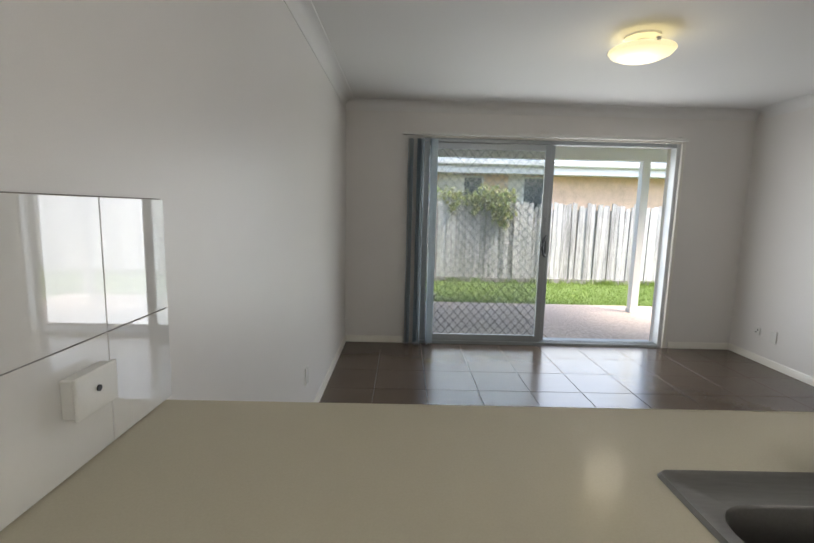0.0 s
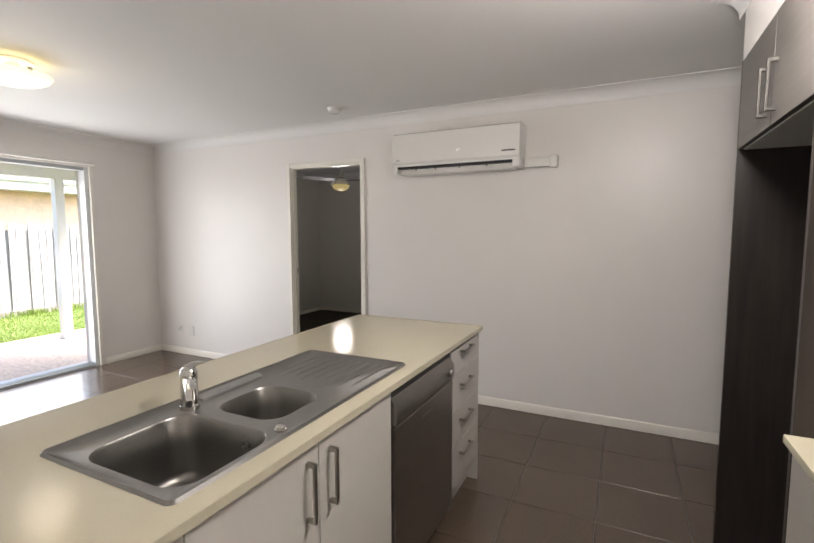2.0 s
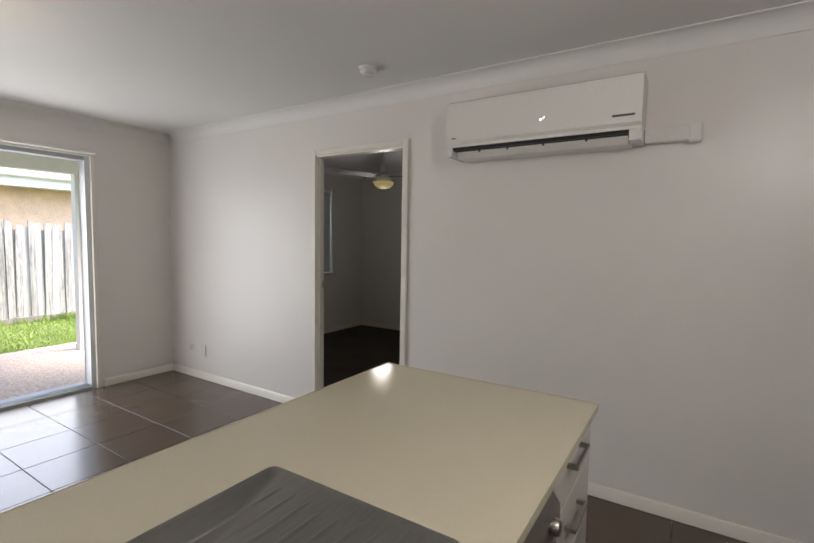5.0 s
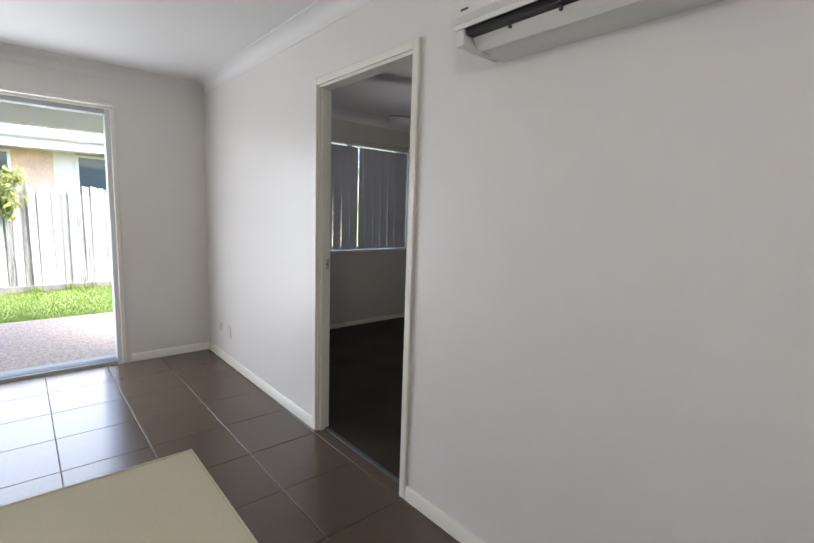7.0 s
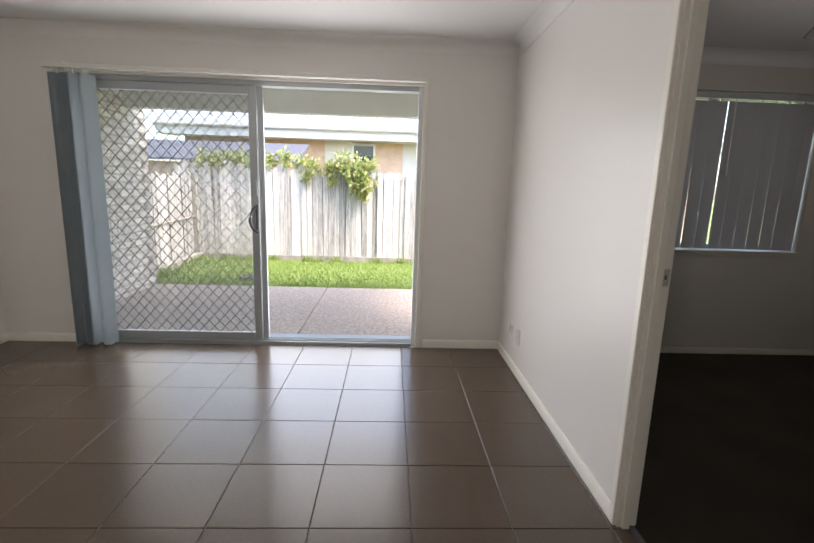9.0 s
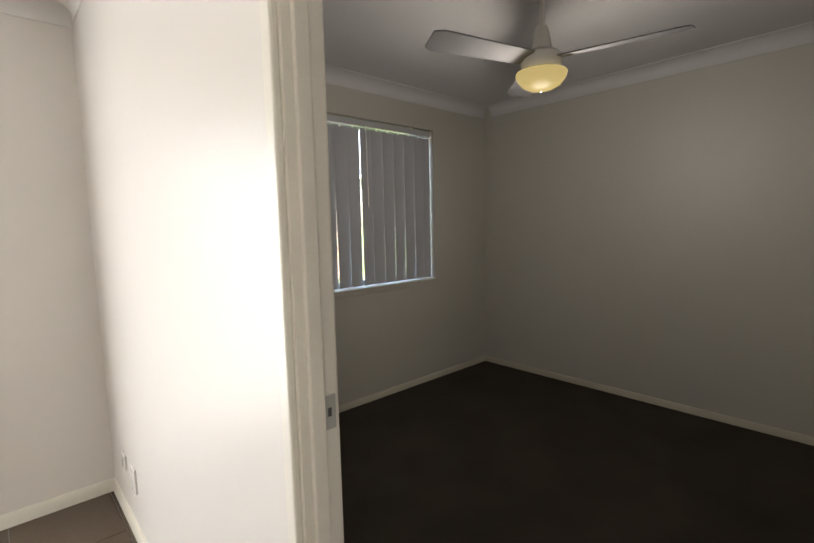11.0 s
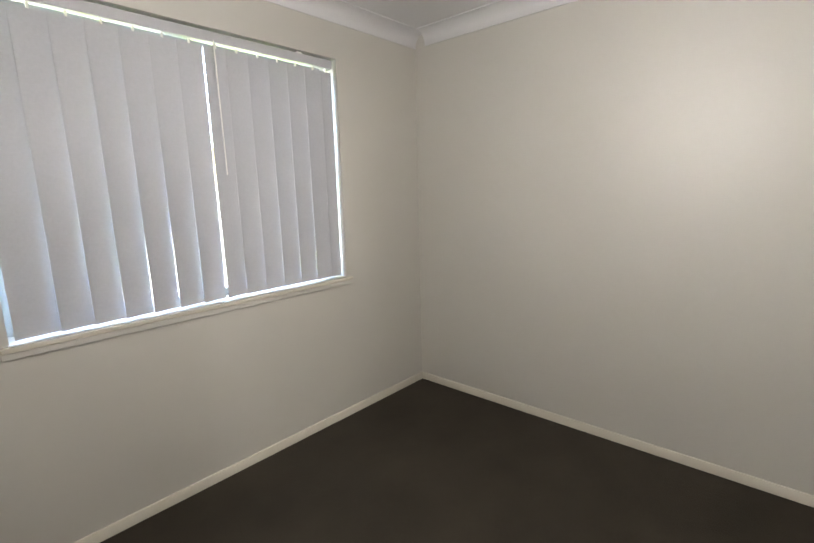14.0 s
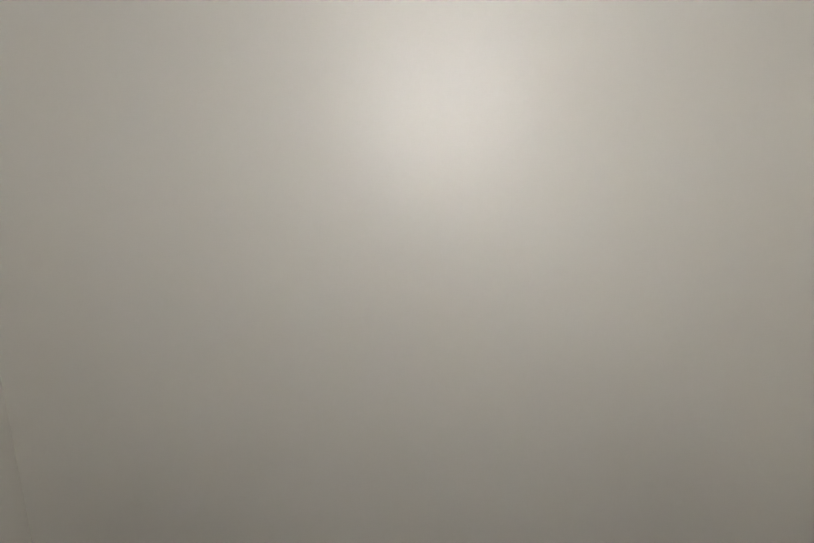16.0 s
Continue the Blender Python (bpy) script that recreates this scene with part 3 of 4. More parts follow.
def door_unit(x0, x1, doors, label, group="island cabinets"):
    u = thing("base_cabinet", ((x0 + x1) / 2, 0.9, 0), label, "cabinet", group)
    carcass(u, x0, x1, FR + 0.02, BK, KZ, BT0, LAMINATE)
    kick(u, x0, x1, FR + 0.06)
    for d0, d1, hx in doors:
        d = front("door", u, d0, d1, KZ, BT0 - 0.004)
        bar_handle(d, hx, FR, 0.755, 0.165, True)
    return u


door_unit(-0.1, 0.5, [(-0.1, 0.5, 0.44)], "white laminate base cabinet under the island bench")
door_unit(0.5, 0.975, [(0.5, 0.975, 0.925)], "white laminate base cabinet beside the sink cabinet")
door_unit(0.975, 1.811, [(0.975, 1.389, 1.339), (1.389, 1.811, 1.438)], "white laminate two-door sink cabinet with nickel handles")
dr = thing("drawer_unit", (2.63, 0.9, 0), "white laminate four-drawer unit at the island's end", "drawers", "island cabinets")
carcass(dr, 2.426, 2.866, FR + 0.02, BK, KZ, BT0, LAMINATE, True)
kick(dr, 2.426, 2.866, FR + 0.06)
for z0, z1, hz in ((0.735, 0.861, 0.838), (0.55, 0.735, 0.667), (0.365, 0.55, 0.483), (KZ, 0.365, 0.305)):
    d = front("drawer", dr, 2.426, 2.866, z0, z1)
    bar_handle(d, 2.63, FR, hz, 0.16, False)
part("end_panel", boxed(2.8665, 2.88, FR, BK + 0.018, 0.0, BT0, bevel=0.001), LAMINATE, dr)
solid("island_cladding", boxed(WX, 2.866, BK + 0.002, BK + 0.018, 0.0, BT0), LAMINATE, "white laminate back panel of the island", "panel", loc=(1.4, 1.21, 0))

# dishwasher
dw = thing("dishwasher", (2.12, 0.9, 0), "stainless steel dishwasher built under the bench", "dishwasher")
part("body", boxed(1.826, 2.412, FR + 0.03, BK, 0.06, 0.855), DARKGREY, dw)
part("kick_plate", boxed(1.826, 2.412, FR + 0.05, FR + 0.06, 0.0, 0.1), BLACK, dw)
door = part("door", boxed(1.82, 2.42, FR - 0.012, FR + 0.03, 0.105, 0.735, bevel=0.006), DWSTEEL, dw, "brushed steel door")
part("badge", boxed(2.06, 2.17, FR - 0.0135, FR - 0.011, 0.68, 0.69), HANDLE, door)
cb = bmesh.new()
prof = [(FR - 0.012, 0.74), (FR - 0.018, 0.765), (FR - 0.016, 0.81), (FR + 0.006, 0.842), (FR + 0.03, 0.842), (FR + 0.03, 0.74)]
ends = [[cb.verts.new((x, y, z)) for y, z in prof] for x in (1.82, 2.42)]
for i in range(6):
    cb.faces.new((ends[0][i], ends[0][(i + 1) % 6], ends[1][(i + 1) % 6], ends[1][i]))
cb.faces.new(ends[0][::-1])
cb.faces.new(ends[1])
panelw = part("control_panel", cb, DWSTEEL, dw, "brushed steel control panel", smooth=True)
kb = lathe(bmesh.new(), [(0, 0), (0.019, 0), (0.019, 0.014), (0.016, 0.018), (0, 0.018)], 0, 0, 24)
bmesh.ops.rotate(kb, cent=(0, 0, 0), matrix=Matrix.Rotation(radians(90), 3, "X"), verts=kb.verts)
bmesh.ops.translate(kb, vec=(2.36, FR - 0.014, 0.785), verts=kb.verts)
part("dial", kb, DWSTEEL, panelw, "round control dial", smooth=True)
part("gap_shadow_strip", boxed(1.82, 2.42, FR + 0.006, FR + 0.03, 0.843, 0.862), BLACK, dw)

# ======== sink and tap ========
sink = thing("sink", (1.5, 0.93, 0.905), "stainless steel one and a half bowl sink with drainer", "sink")
Z = 0.9072
B1, B2 = (1.018, 1.318, 0.722, 1.078), (1.368, 1.612, 0.785, 1.032)
bm = bmesh.new()
rim_out = round_rect(SK[0], SK[1], SK[2], SK[3], 0.02, 5)
rim_in = round_rect(SK[0] + 0.016, SK[1] - 0.016, SK[2] + 0.016, SK[3] - 0.016, 0.018, 5)
h1, h2 = round_rect(*B1, 0.07), round_rect(*B2, 0.065)
a, _ = loop(bm, rim_out, 0.9055)
c, _ = loop(bm, round_rect(SK[0] + 0.005, SK[1] - 0.005, SK[2] + 0.005, SK[3] - 0.005, 0.019, 5), 0.9135)
loft(bm, a, c)
r = plate(bm, rim_in, [h1, h2], Z - 0.002)
loft(bm, c, r[0])
part("deck", bm, STEEL, sink, smooth=True)


def bowl(b, depth, drain):
    bm = bmesh.new()
    rings = []
    for inset, z, rad in ((0, Z - 0.002, 0.07), (0.004, Z - 0.008, 0.068), (0.01, Z - depth * 0.5, 0.066), (0.015, Z - depth * 0.86, 0.063), (0.021, Z - depth * 0.955, 0.058), (0.036, Z - depth * 0.995, 0.045), (0.05, Z - depth, 0.035)):
        pts = round_rect(b[0] + inset, b[1] - inset, b[2] + inset, b[3] - inset, rad)
        rings.append(loop(bm, pts, z)[0])
    for p, q in zip(rings, rings[1:]):
        loft(bm, p, q)
    bm.faces.new(rings[-1])
    p = part("bowl", bm, BOWLSTEEL, sink, "deep satin steel bowl", smooth="all")
    cx, cy = drain
    part("drain_flange", lathe(bmesh.new(), [(0.043, Z - depth + 0.0012), (0.04, Z - depth + 0.004), (0.033, Z - depth + 0.002), (0.03, Z - depth + 0.0005)], cx, cy, 32), CHROME, p, smooth=True)
    part("drain_basket", lathe(bmesh.new(), [(0.0, Z - depth + 0.004), (0.012, Z - depth + 0.004), (0.03, Z - depth + 0.001), (0.031, Z - depth + 0.0004)], cx, cy, 24), BOWLSTEEL, p, smooth=True)


bowl(B1, 0.19, (1.12, 0.83))
ovf = lathe(bmesh.new(), [(0, 0), (0.013, 0), (0.013, 0.003), (0.009, 0.004), (0, 0.004)], 0, 0, 20)
bmesh.ops.rotate(ovf, cent=(0, 0, 0), matrix=Matrix.Rotation(radians(-90), 3, "Y"), verts=ovf.verts)
bmesh.ops.translate(ovf, vec=(B1[1] - 0.008, 0.83, Z - 0.05), verts=ovf.verts)
part("overflow", ovf, CHROME, sink, smooth=True)
bowl(B2, 0.14, (1.49, 0.91))
part("waste_knob", lathe(bmesh.new(), [(0.016, Z - 0.003), (0.016, Z + 0.003), (0.012, Z + 0.004), (0.013, Z + 0.01), (0.009, Z + 0.013), (0, Z + 0.014)], B1[1] + 0.024, B1[2] + 0.012, 22), CHROME, sink, "round chrome waste knob", smooth=True)
# pressed drainer: a ledge round it and raised ribs
ledge = bmesh.new()
l0, _ = loop(ledge, [(1.395, 1.098), (1.5, 1.098), (1.66, 1.1), (1.685, 1.135), (1.68, 1.155), (1.395, 1.155)], Z - 0.0015)
l1, _ = loop(ledge, [(1.4, 1.102), (1.5, 1.102), (1.657, 1.104), (1.678, 1.136), (1.675, 1.15), (1.4, 1.15)], Z + 0.004)
loft(ledge, l0, l1)
ledge.faces.new(l1)
part("tap_ledge", ledge, STEEL, sink, smooth=True)
for k in range(9):
    y = 0.755 + k * 0.042
    rb = bmesh.new()
    tube(rb, [(1.72 - 0.02 * (k % 2), y, Z - 0.0075), (1.76, y, Z - 0.0048), (1.95, y, Z - 0.0048), (1.985, y, Z - 0.0075)], 0.006, 10)
    part("drainer_rib", rb, STEEL, sink, smooth=True)

tap = thing("mixer_tap", (1.342, 1.09, 0.915), "chrome single-lever mixer tap at the sink", "tap")
tx, ty = 1.342, 1.09
part("base_ring", lathe(bmesh.new(), [(0, 0.9055), (0.028, 0.9055), (0.028, 0.916), (0.024, 0.92), (0, 0.92)], tx, ty, 28), CHROME, tap, smooth=True)
part("tap_body", lathe(bmesh.new(), [(0.0265, 0.918), (0.0255, 0.93), (0.0245, 0.99), (0.0255, 0.996), (0.0255, 1.014), (0.022, 1.026), (0.014, 1.034), (0, 1.037)], tx, ty, 28), CHROME, tap, smooth=True)
sp = bmesh.new()
tube(sp, [(tx, ty, 0.985), (tx - 0.028, ty - 0.04, 0.998), (tx - 0.056, ty - 0.08, 1.0), (tx - 0.076, ty - 0.108, 0.994), (tx - 0.08, ty - 0.114, 0.975)], [0.02, 0.0195, 0.0185, 0.0175, 0.016], 18)
part("spout", sp, CHROME, tap, smooth=True)
lv = bmesh.new()
tube(lv, [(tx - 0.006, ty, 1.031), (tx + 0.02, ty + 0.003, 1.036), (tx + 0.045, ty + 0.006, 1.034), (tx + 0.066, ty + 0.008, 1.029)], [0.018, 0.016, 0.011, 0.007], 14, 0.45)
part("lever", lv, CHROME, tap, smooth=True)

# ======== splashback tiles on the west wall ========
sb = thing("splashback", (WX, 1.1, 0.905), "glossy white wall tiles beside the island bench", "splashback", kind="structure")
part("adhesive_bed", boxed(WX, WX + 0.004, 0.63, 1.477, 0.907, 1.403), GROUT, sb)
for y0, y1 in ((1.247, 1.475), (0.847, 1.245), (0.632, 0.845)):
    for z0, z1 in ((0.908, 1.136), (1.138, 1.401)):
        part("tile", boxed(WX + 0.004, WX + 0.011, y0, y1, z0, z1, bevel=0.0012), GLOSSTILE, sb)


def wall_plate(name, cy, cz, face, side, w, h, label, holes, group=""):
    th = thing(name, (face, cy, cz), label, "power outlet", group)
    part("cover_plate", boxed(*sorted((face, face + side * 0.01)), cy - w / 2, cy + w / 2, cz - h / 2, cz + h / 2, bevel=0.003), PLASTIC, th)
    for dy, dz, hw, hh, mt in holes:
        part("socket_detail", boxed(*sorted((face + side * 0.009, face + side * 0.0112)), cy + dy - hw, cy + dy + hw, cz + dz - hh, cz + dz + hh), mt, th)
    return th


gp = thing("power_outlet", (WX + 0.011, 1.165, 1.05), "white surface-mounted outlet block on the splashback", "power outlet")
part("mounting_block", boxed(WX + 0.011, WX + 0.034, 1.112, 1.218, 1.016, 1.088, bevel=0.003), PLASTIC, gp)
part("cover_plate", boxed(WX + 0.034, WX + 0.042, 1.109, 1.221, 1.013, 1.091, bevel=0.003), PLASTIC, gp)
dot = lathe(bmesh.new(), [(0, 0), (0.006, 0), (0.006, 0.004), (0, 0.004)], 0, 0, 16)
bmesh.ops.rotate(dot, cent=(0, 0, 0), matrix=Matrix.Rotation(radians(90), 3, "Y"), verts=dot.verts)
bmesh.ops.translate(dot, vec=(WX + 0.0405, 1.165, 1.055), verts=dot.verts)
part("indicator", dot, BLACK, gp)
wall_plate("tv_outlet", 4.645, 0.3, EX, -1, 0.07, 0.075, "white aerial wall plate with dark sockets", [(-0.01, 0.012, 0.006, 0.007, BLACK), (0.008, -0.014, 0.006, 0.006, BLACK)])
wall_plate("power_outlet", 4.45, 0.29, EX, -1, 0.073, 0.115, "white power outlet low on the wall", [(0, 0.02, 0.008, 0.01, PLASTIC)])
wall_plate("power_outlet", 3.09, 0.345, WX, 1, 0.07, 0.11, "white power outlet low on the wall", [(0, 0.02, 0.008, 0.01, PLASTIC)])

# ======== air conditioner ========
ac = thing("air_conditioner", (EX, 1.14, 2.08), "white split-system air conditioner on the wall", "air conditioner")
A0, A1 = 0.63, 1.668
ab = bmesh.new()
prof = [(4.0, 2.245), (3.82, 2.24), (3.785, 2.225), (3.775, 2.2), (3.772, 2.0), (3.785, 1.985), (4.0, 1.985)]
ends = [[ab.verts.new((x, y, z)) for x, z in prof] for y in (A0, A1)]
for i in range(7):
    ab.faces.new((ends[0][i], ends[0][(i + 1) % 7], ends[1][(i + 1) % 7], ends[1][i]))
ab.faces.new(ends[0][::-1])
ab.faces.new(ends[1])
body = part("front_cover", ab, PLASTIC, ac, smooth=True)
part("display", boxed(3.7705, 3.7735, 1.105, 1.112, 2.062, 2.069), LED, body)
part("display", boxed(3.7705, 3.7735, 1.088, 1.094, 2.07, 2.077), LED, body)
part("maker_badge", boxed(3.7705, 3.7735, 0.66, 0.76, 2.03, 2.04), DARKGREY, body, "small dark badge")
part("rating_badge", boxed(3.7705, 3.7735, 1.6, 1.63, 2.014, 2.02), DARKGREY, body)
low = bmesh.new()
for y0, y1 in ((A0, A0 + 0.055), (A1 - 0.035, A1)):
    box(low, 3.793, 4.0, y0, y1, 1.918, 1.984, bevel=0.005)
under = [(3.872, 1.934), (3.885, 1.924), (4.0, 1.912), (4.0, 1.95), (3.9, 1.95)]
ends = [[low.verts.new((x, y, z)) for x, z in under] for y in (A0 + 0.056, A1 - 0.036)]
loft(low, ends[0], ends[1])
low.faces.new(ends[0][::-1])
low.faces.new(ends[1])
part("lower_casing", low, PLASTIC, ac, "white lower casing", smooth=True)
part("front_lip", boxed(3.784, 3.792, A0, A1, 1.968, 1.9845, bevel=0.002), PLASTIC, ac)
part("outlet_throat", boxed(3.8, 3.95, A0 + 0.0565, A1 - 0.0365, 1.952, 1.9835), BLACK, ac, "dark air outlet slot")
fl = bmesh.new()
box(fl, -0.026, 0.026, A0 + 0.062, A1 - 0.042, -0.003, 0.003, bevel=0.002)
bmesh.ops.rotate(fl, cent=(0, 0, 0), matrix=Matrix.Rotation(radians(40), 3, "Y"), verts=fl.verts)
bmesh.ops.translate(fl, vec=(3.848, 0, 1.931), verts=fl.verts)
part("air_flap", fl, PLASTIC, ac, "white air flap part open")
for y in (0.88, 1.1, 1.3, 1.47):
    part("flap_clip", boxed(3.822, 3.832, y, y + 0.01, 1.938, 1.954, bevel=0.002), DARKGREY, ac)
co = thing("pipe_cover", (EX, 0.5, 1.95), "short white pipe cover beside the air conditioner", "pipe cover")
part("duct", boxed(3.945, 4.0, 0.4, 0.63, 1.925, 1.995, bevel=0.008), PLASTIC, co)
part("elbow", boxed(3.935, 4.0, 0.385, 0.44, 1.915, 2.005, bevel=0.01), PLASTIC, co)

# ======== ceiling fittings of the living room ========
def oyster(cx, cy):
    """A round two-piece ceiling light: base pan and a hung frosted bowl."""
    ol = thing("ceiling_light", (cx, cy, CZ), "lit round oyster ceiling light with frosted glass", "ceiling light", "oyster lights")
    part("base_plate", lathe(bmesh.new(), [(0, CZ), (0.1, CZ), (0.1, CZ - 0.012), (0.03, CZ - 0.02), (0.03, CZ - 0.08), (0, CZ - 0.08)], cx, cy, 48), PLASTIC, ol, smooth=True)
    part("glass_shade", lathe(bmesh.new(), [(0.1, CZ - 0.07), (0.182, CZ - 0.076), (0.187, CZ - 0.083), (0.17, CZ - 0.105), (0.125, CZ - 0.126), (0.065, CZ - 0.138), (0, CZ - 0.142)], cx, cy, 48), OYSTER, ol, "glowing frosted glass shade", smooth="all")
    for a in (30, 150, 270):
        x, y = cx + 0.178 * math.cos(radians(a)), cy + 0.178 * math.sin(radians(a))
        part("clip", boxed(x - 0.012, x + 0.012, y - 0.008, y + 0.008, CZ - 0.087, CZ - 0.064, bevel=0.003), CHROME, ol)


oyster(1.89, 3.2)
# unseen fitting added out of view over kitchen_glow
oyster(1.75, -0.3)
sm = thing("smoke_alarm", (3.58, 2.1, CZ), "white round smoke alarm on the ceiling", "smoke alarm")
part("base", lathe(bmesh.new(), [(0, CZ), (0.06, CZ), (0.06, CZ - 0.012), (0, CZ - 0.012)], 3.58, 2.1, 32), PLASTIC, sm, smooth=True)
part("cap", lathe(bmesh.new(), [(0.052, CZ - 0.012), (0.05, CZ - 0.03), (0.035, CZ - 0.042), (0, CZ - 0.044)], 3.58, 2.1, 32), PLASTIC, sm, smooth=True)

# ======== kitchen run on the south side ========
KF = -0.5
fr = thing("fridge_surround", (2.36, -0.8, 0), "dark woodgrain fridge recess with an overhead cupboard", "cupboard")
part("side_panel", boxed(2.802, 2.82, SY, KF, 0.0, 2.15, bevel=0.001), DARKWOOD, fr, "dark woodgrain side panel")
part("side_panel", boxed(1.905, 1.925, SY, KF, 0.0, 2.15, bevel=0.001), DARKWOOD, fr, "dark woodgrain side panel")
part("back_board", boxed(1.925, 2.802, SY, SY + 0.012, 0.0, 1.79), DARKWOOD, fr)
oh = part("overhead_box", boxed(1.925, 2.802, SY, KF - 0.02, 1.79, 2.15), GREYWOOD, fr, "grey woodgrain overhead cupboard")
part("underside_panel", boxed(1.926, 2.801, SY + 0.013, KF - 0.022, 1.782, 1.7885), LAMINATE, fr, "pale laminate underside")
for d0, d1, hx in ((1.925, 2.325, 2.275), (2.325, 2.802, 2.375)):
    d = part("door", boxed(d0 + 0.0015, d1 - 0.0015, KF - 0.018, KF, 1.785, 2.147, bevel=0.001), GREYWOOD, oh)
    bar_handle(d, hx, KF, 1.905, 0.165, True, side=1, mat=DARKHANDLE)
solid("bulkhead", boxed(WX, 2.84, SY, KF - 0.006, 2.152, CZ), WALL, "white plasterboard bulkhead above the cupboards", "wall", "structure")
cornice("cornice_bulkhead", "x", WX, 2.93, KF - 0.006, 1)
cornice("cornice_bulkhead_end", "y", -4.0, KF - 0.006, 2.84, 1)
solid("kitchen_bench_top", boxed(WX, 1.903, SY, KF + 0.02, BT0, BT1, bevel=0.002), STONE, "cream stone bench top along the kitchen wall", "bench top", loc=(0.9, -0.8, 0))
for x0, x1 in ((1.3, 1.903), (0.7, 1.3), (-0.1, 0.7)):
    u = thing("base_cabinet", ((x0 + x1) / 2, -0.8, 0), "white laminate base cabinet along the kitchen wall", "cabinet", "kitchen wall cabinets")
    part("body", boxed(x0, x1, SY, KF - 0.02, KZ, BT0), LAMINATE, u)
    part("kickboard", boxed(x0, x1, KF - 0.08, KF - 0.064, 0, KZ), LAMINATE, u)
    d = part("door", boxed(x0 + 0.0015, x1 - 0.0015, KF - 0.019, KF - 0.001, KZ, BT0 - 0.004, bevel=0.0015), LAMINATE, u)
    bar_handle(d, x0 + 0.05, KF - 0.001, 0.755, 0.165, True, side=1)

# ======== bedroom window and blind ========
wn1 = thing("window_1", (5.665, 5.1, WIN[2]), "white aluminium bedroom window behind closed blinds", "window", kind="structure")
WY0, WY1 = 5.12, 5.18
for a, b_, c, d in ((WIN[0], WIN[0] + 0.04, WIN[2], WIN[3]), (WIN[1] - 0.04, WIN[1], WIN[2], WIN[3]), (WIN[0] + 0.04, WIN[1] - 0.04, WIN[2], WIN[2] + 0.04), (WIN[0] + 0.04, WIN[1] - 0.04, WIN[3] - 0.04, WIN[3]), (5.645, 5.695, WIN[2] + 0.04, WIN[3] - 0.04)):
    part("window_frame", boxed(a, b_, WY0, WY1, c, d, bevel=0.003), ALU, wn1)
for a, b_ in ((WIN[0] + 0.04, 5.645), (5.695, WIN[1] - 0.04)):
    g = part("pane", boxed(a, b_, 5.148, 5.152, WIN[2] + 0.04, WIN[3] - 0.04), GLASS, wn1)
    g.visible_shadow = False
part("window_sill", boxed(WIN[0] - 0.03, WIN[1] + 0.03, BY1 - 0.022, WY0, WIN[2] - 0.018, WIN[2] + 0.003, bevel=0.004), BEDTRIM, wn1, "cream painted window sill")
part("apron", boxed(WIN[0] - 0.03, WIN[1] + 0.03, BY1 - 0.014, BY1 - 0.0005, WIN[2] - 0.045, WIN[2] - 0.019, bevel=0.003), BEDWALL, wn1)
vb2 = thing("vertical_blind", (5.665, 5.0, 2.12), "pale grey vertical blind closed over the bedroom window", "blind")
part("headrail", boxed(WIN[0] + 0.015, WIN[1] - 0.015, 4.985, 5.03, 2.116, 2.162, bevel=0.004), RAILGREY, vb2, "slim grey headrail")
for x in (WIN[0] + 0.22, WIN[1] - 0.25):
    part("bracket", boxed(x, x + 0.035, 4.99, 5.02, 2.162, 2.17), PLASTIC, vb2)
for x, w in [(4.965, 0.15)] + [(5.09 + 0.1125 * k, 0.118) for k in range(12)] + [(6.416, 0.08)]:
    middle = abs(x - 5.765) < 0.01
    hang = x + (0.008 if middle else 0.0)
    slat(hang, 5.005, WIN[2] + 0.012, 2.1, w, 2.5 + random.uniform(-0.5, 0.5), BLINDBED, vb2, 0.003, 7 if middle else random.uniform(6, 8) if x < 5.7 else random.uniform(1.5, 2.4))
    part("hanger", boxed(hang - 0.004, hang + 0.004, 5.001, 5.009, 2.096, 2.118), PLASTIC, vb2)
wand = bmesh.new()
tube(wand, [(5.752, 4.975, 2.12), (5.756, 4.97, 1.52)], 0.0035, 8)
part("wand", wand, PLASTIC, vb2)

# ======== ceiling fan ========
FX, FY = 5.585, 3.41
fan = thing("ceiling_fan", (FX, FY, CZ), "white three-blade ceiling fan with a lit amber bowl", "ceiling fan")
part("canopy", lathe(bmesh.new(), [(0.065, CZ), (0.066, CZ - 0.02), (0.05, CZ - 0.045), (0.018, CZ - 0.055), (0, CZ - 0.056)], FX, FY, 32), PLASTIC, fan, smooth=True)
part("rod", tube(bmesh.new(), [(FX, FY, CZ - 0.05), (FX, FY, 2.27)], 0.0125, 14), PLASTIC, fan, smooth=True)
part("motor_cover", lathe(bmesh.new(), [(0.0, 2.275), (0.026, 2.275), (0.032, 2.26), (0.046, 2.185), (0.05, 2.175), (0.042, 2.168)], FX, FY, 32), PLASTIC, fan, smooth=True)
part("motor_gap", lathe(bmesh.new(), [(0.042, 2.172), (0.046, 2.165), (0.046, 2.152)], FX, FY, 32), BLACK, fan)
part("motor", lathe(bmesh.new(), [(0.04, 2.16), (0.08, 2.157), (0.09, 2.148), (0.092, 2.11), (0.088, 2.08), (0.075, 2.066), (0, 2.066)], FX, FY, 40), PLASTIC, fan, smooth=True)
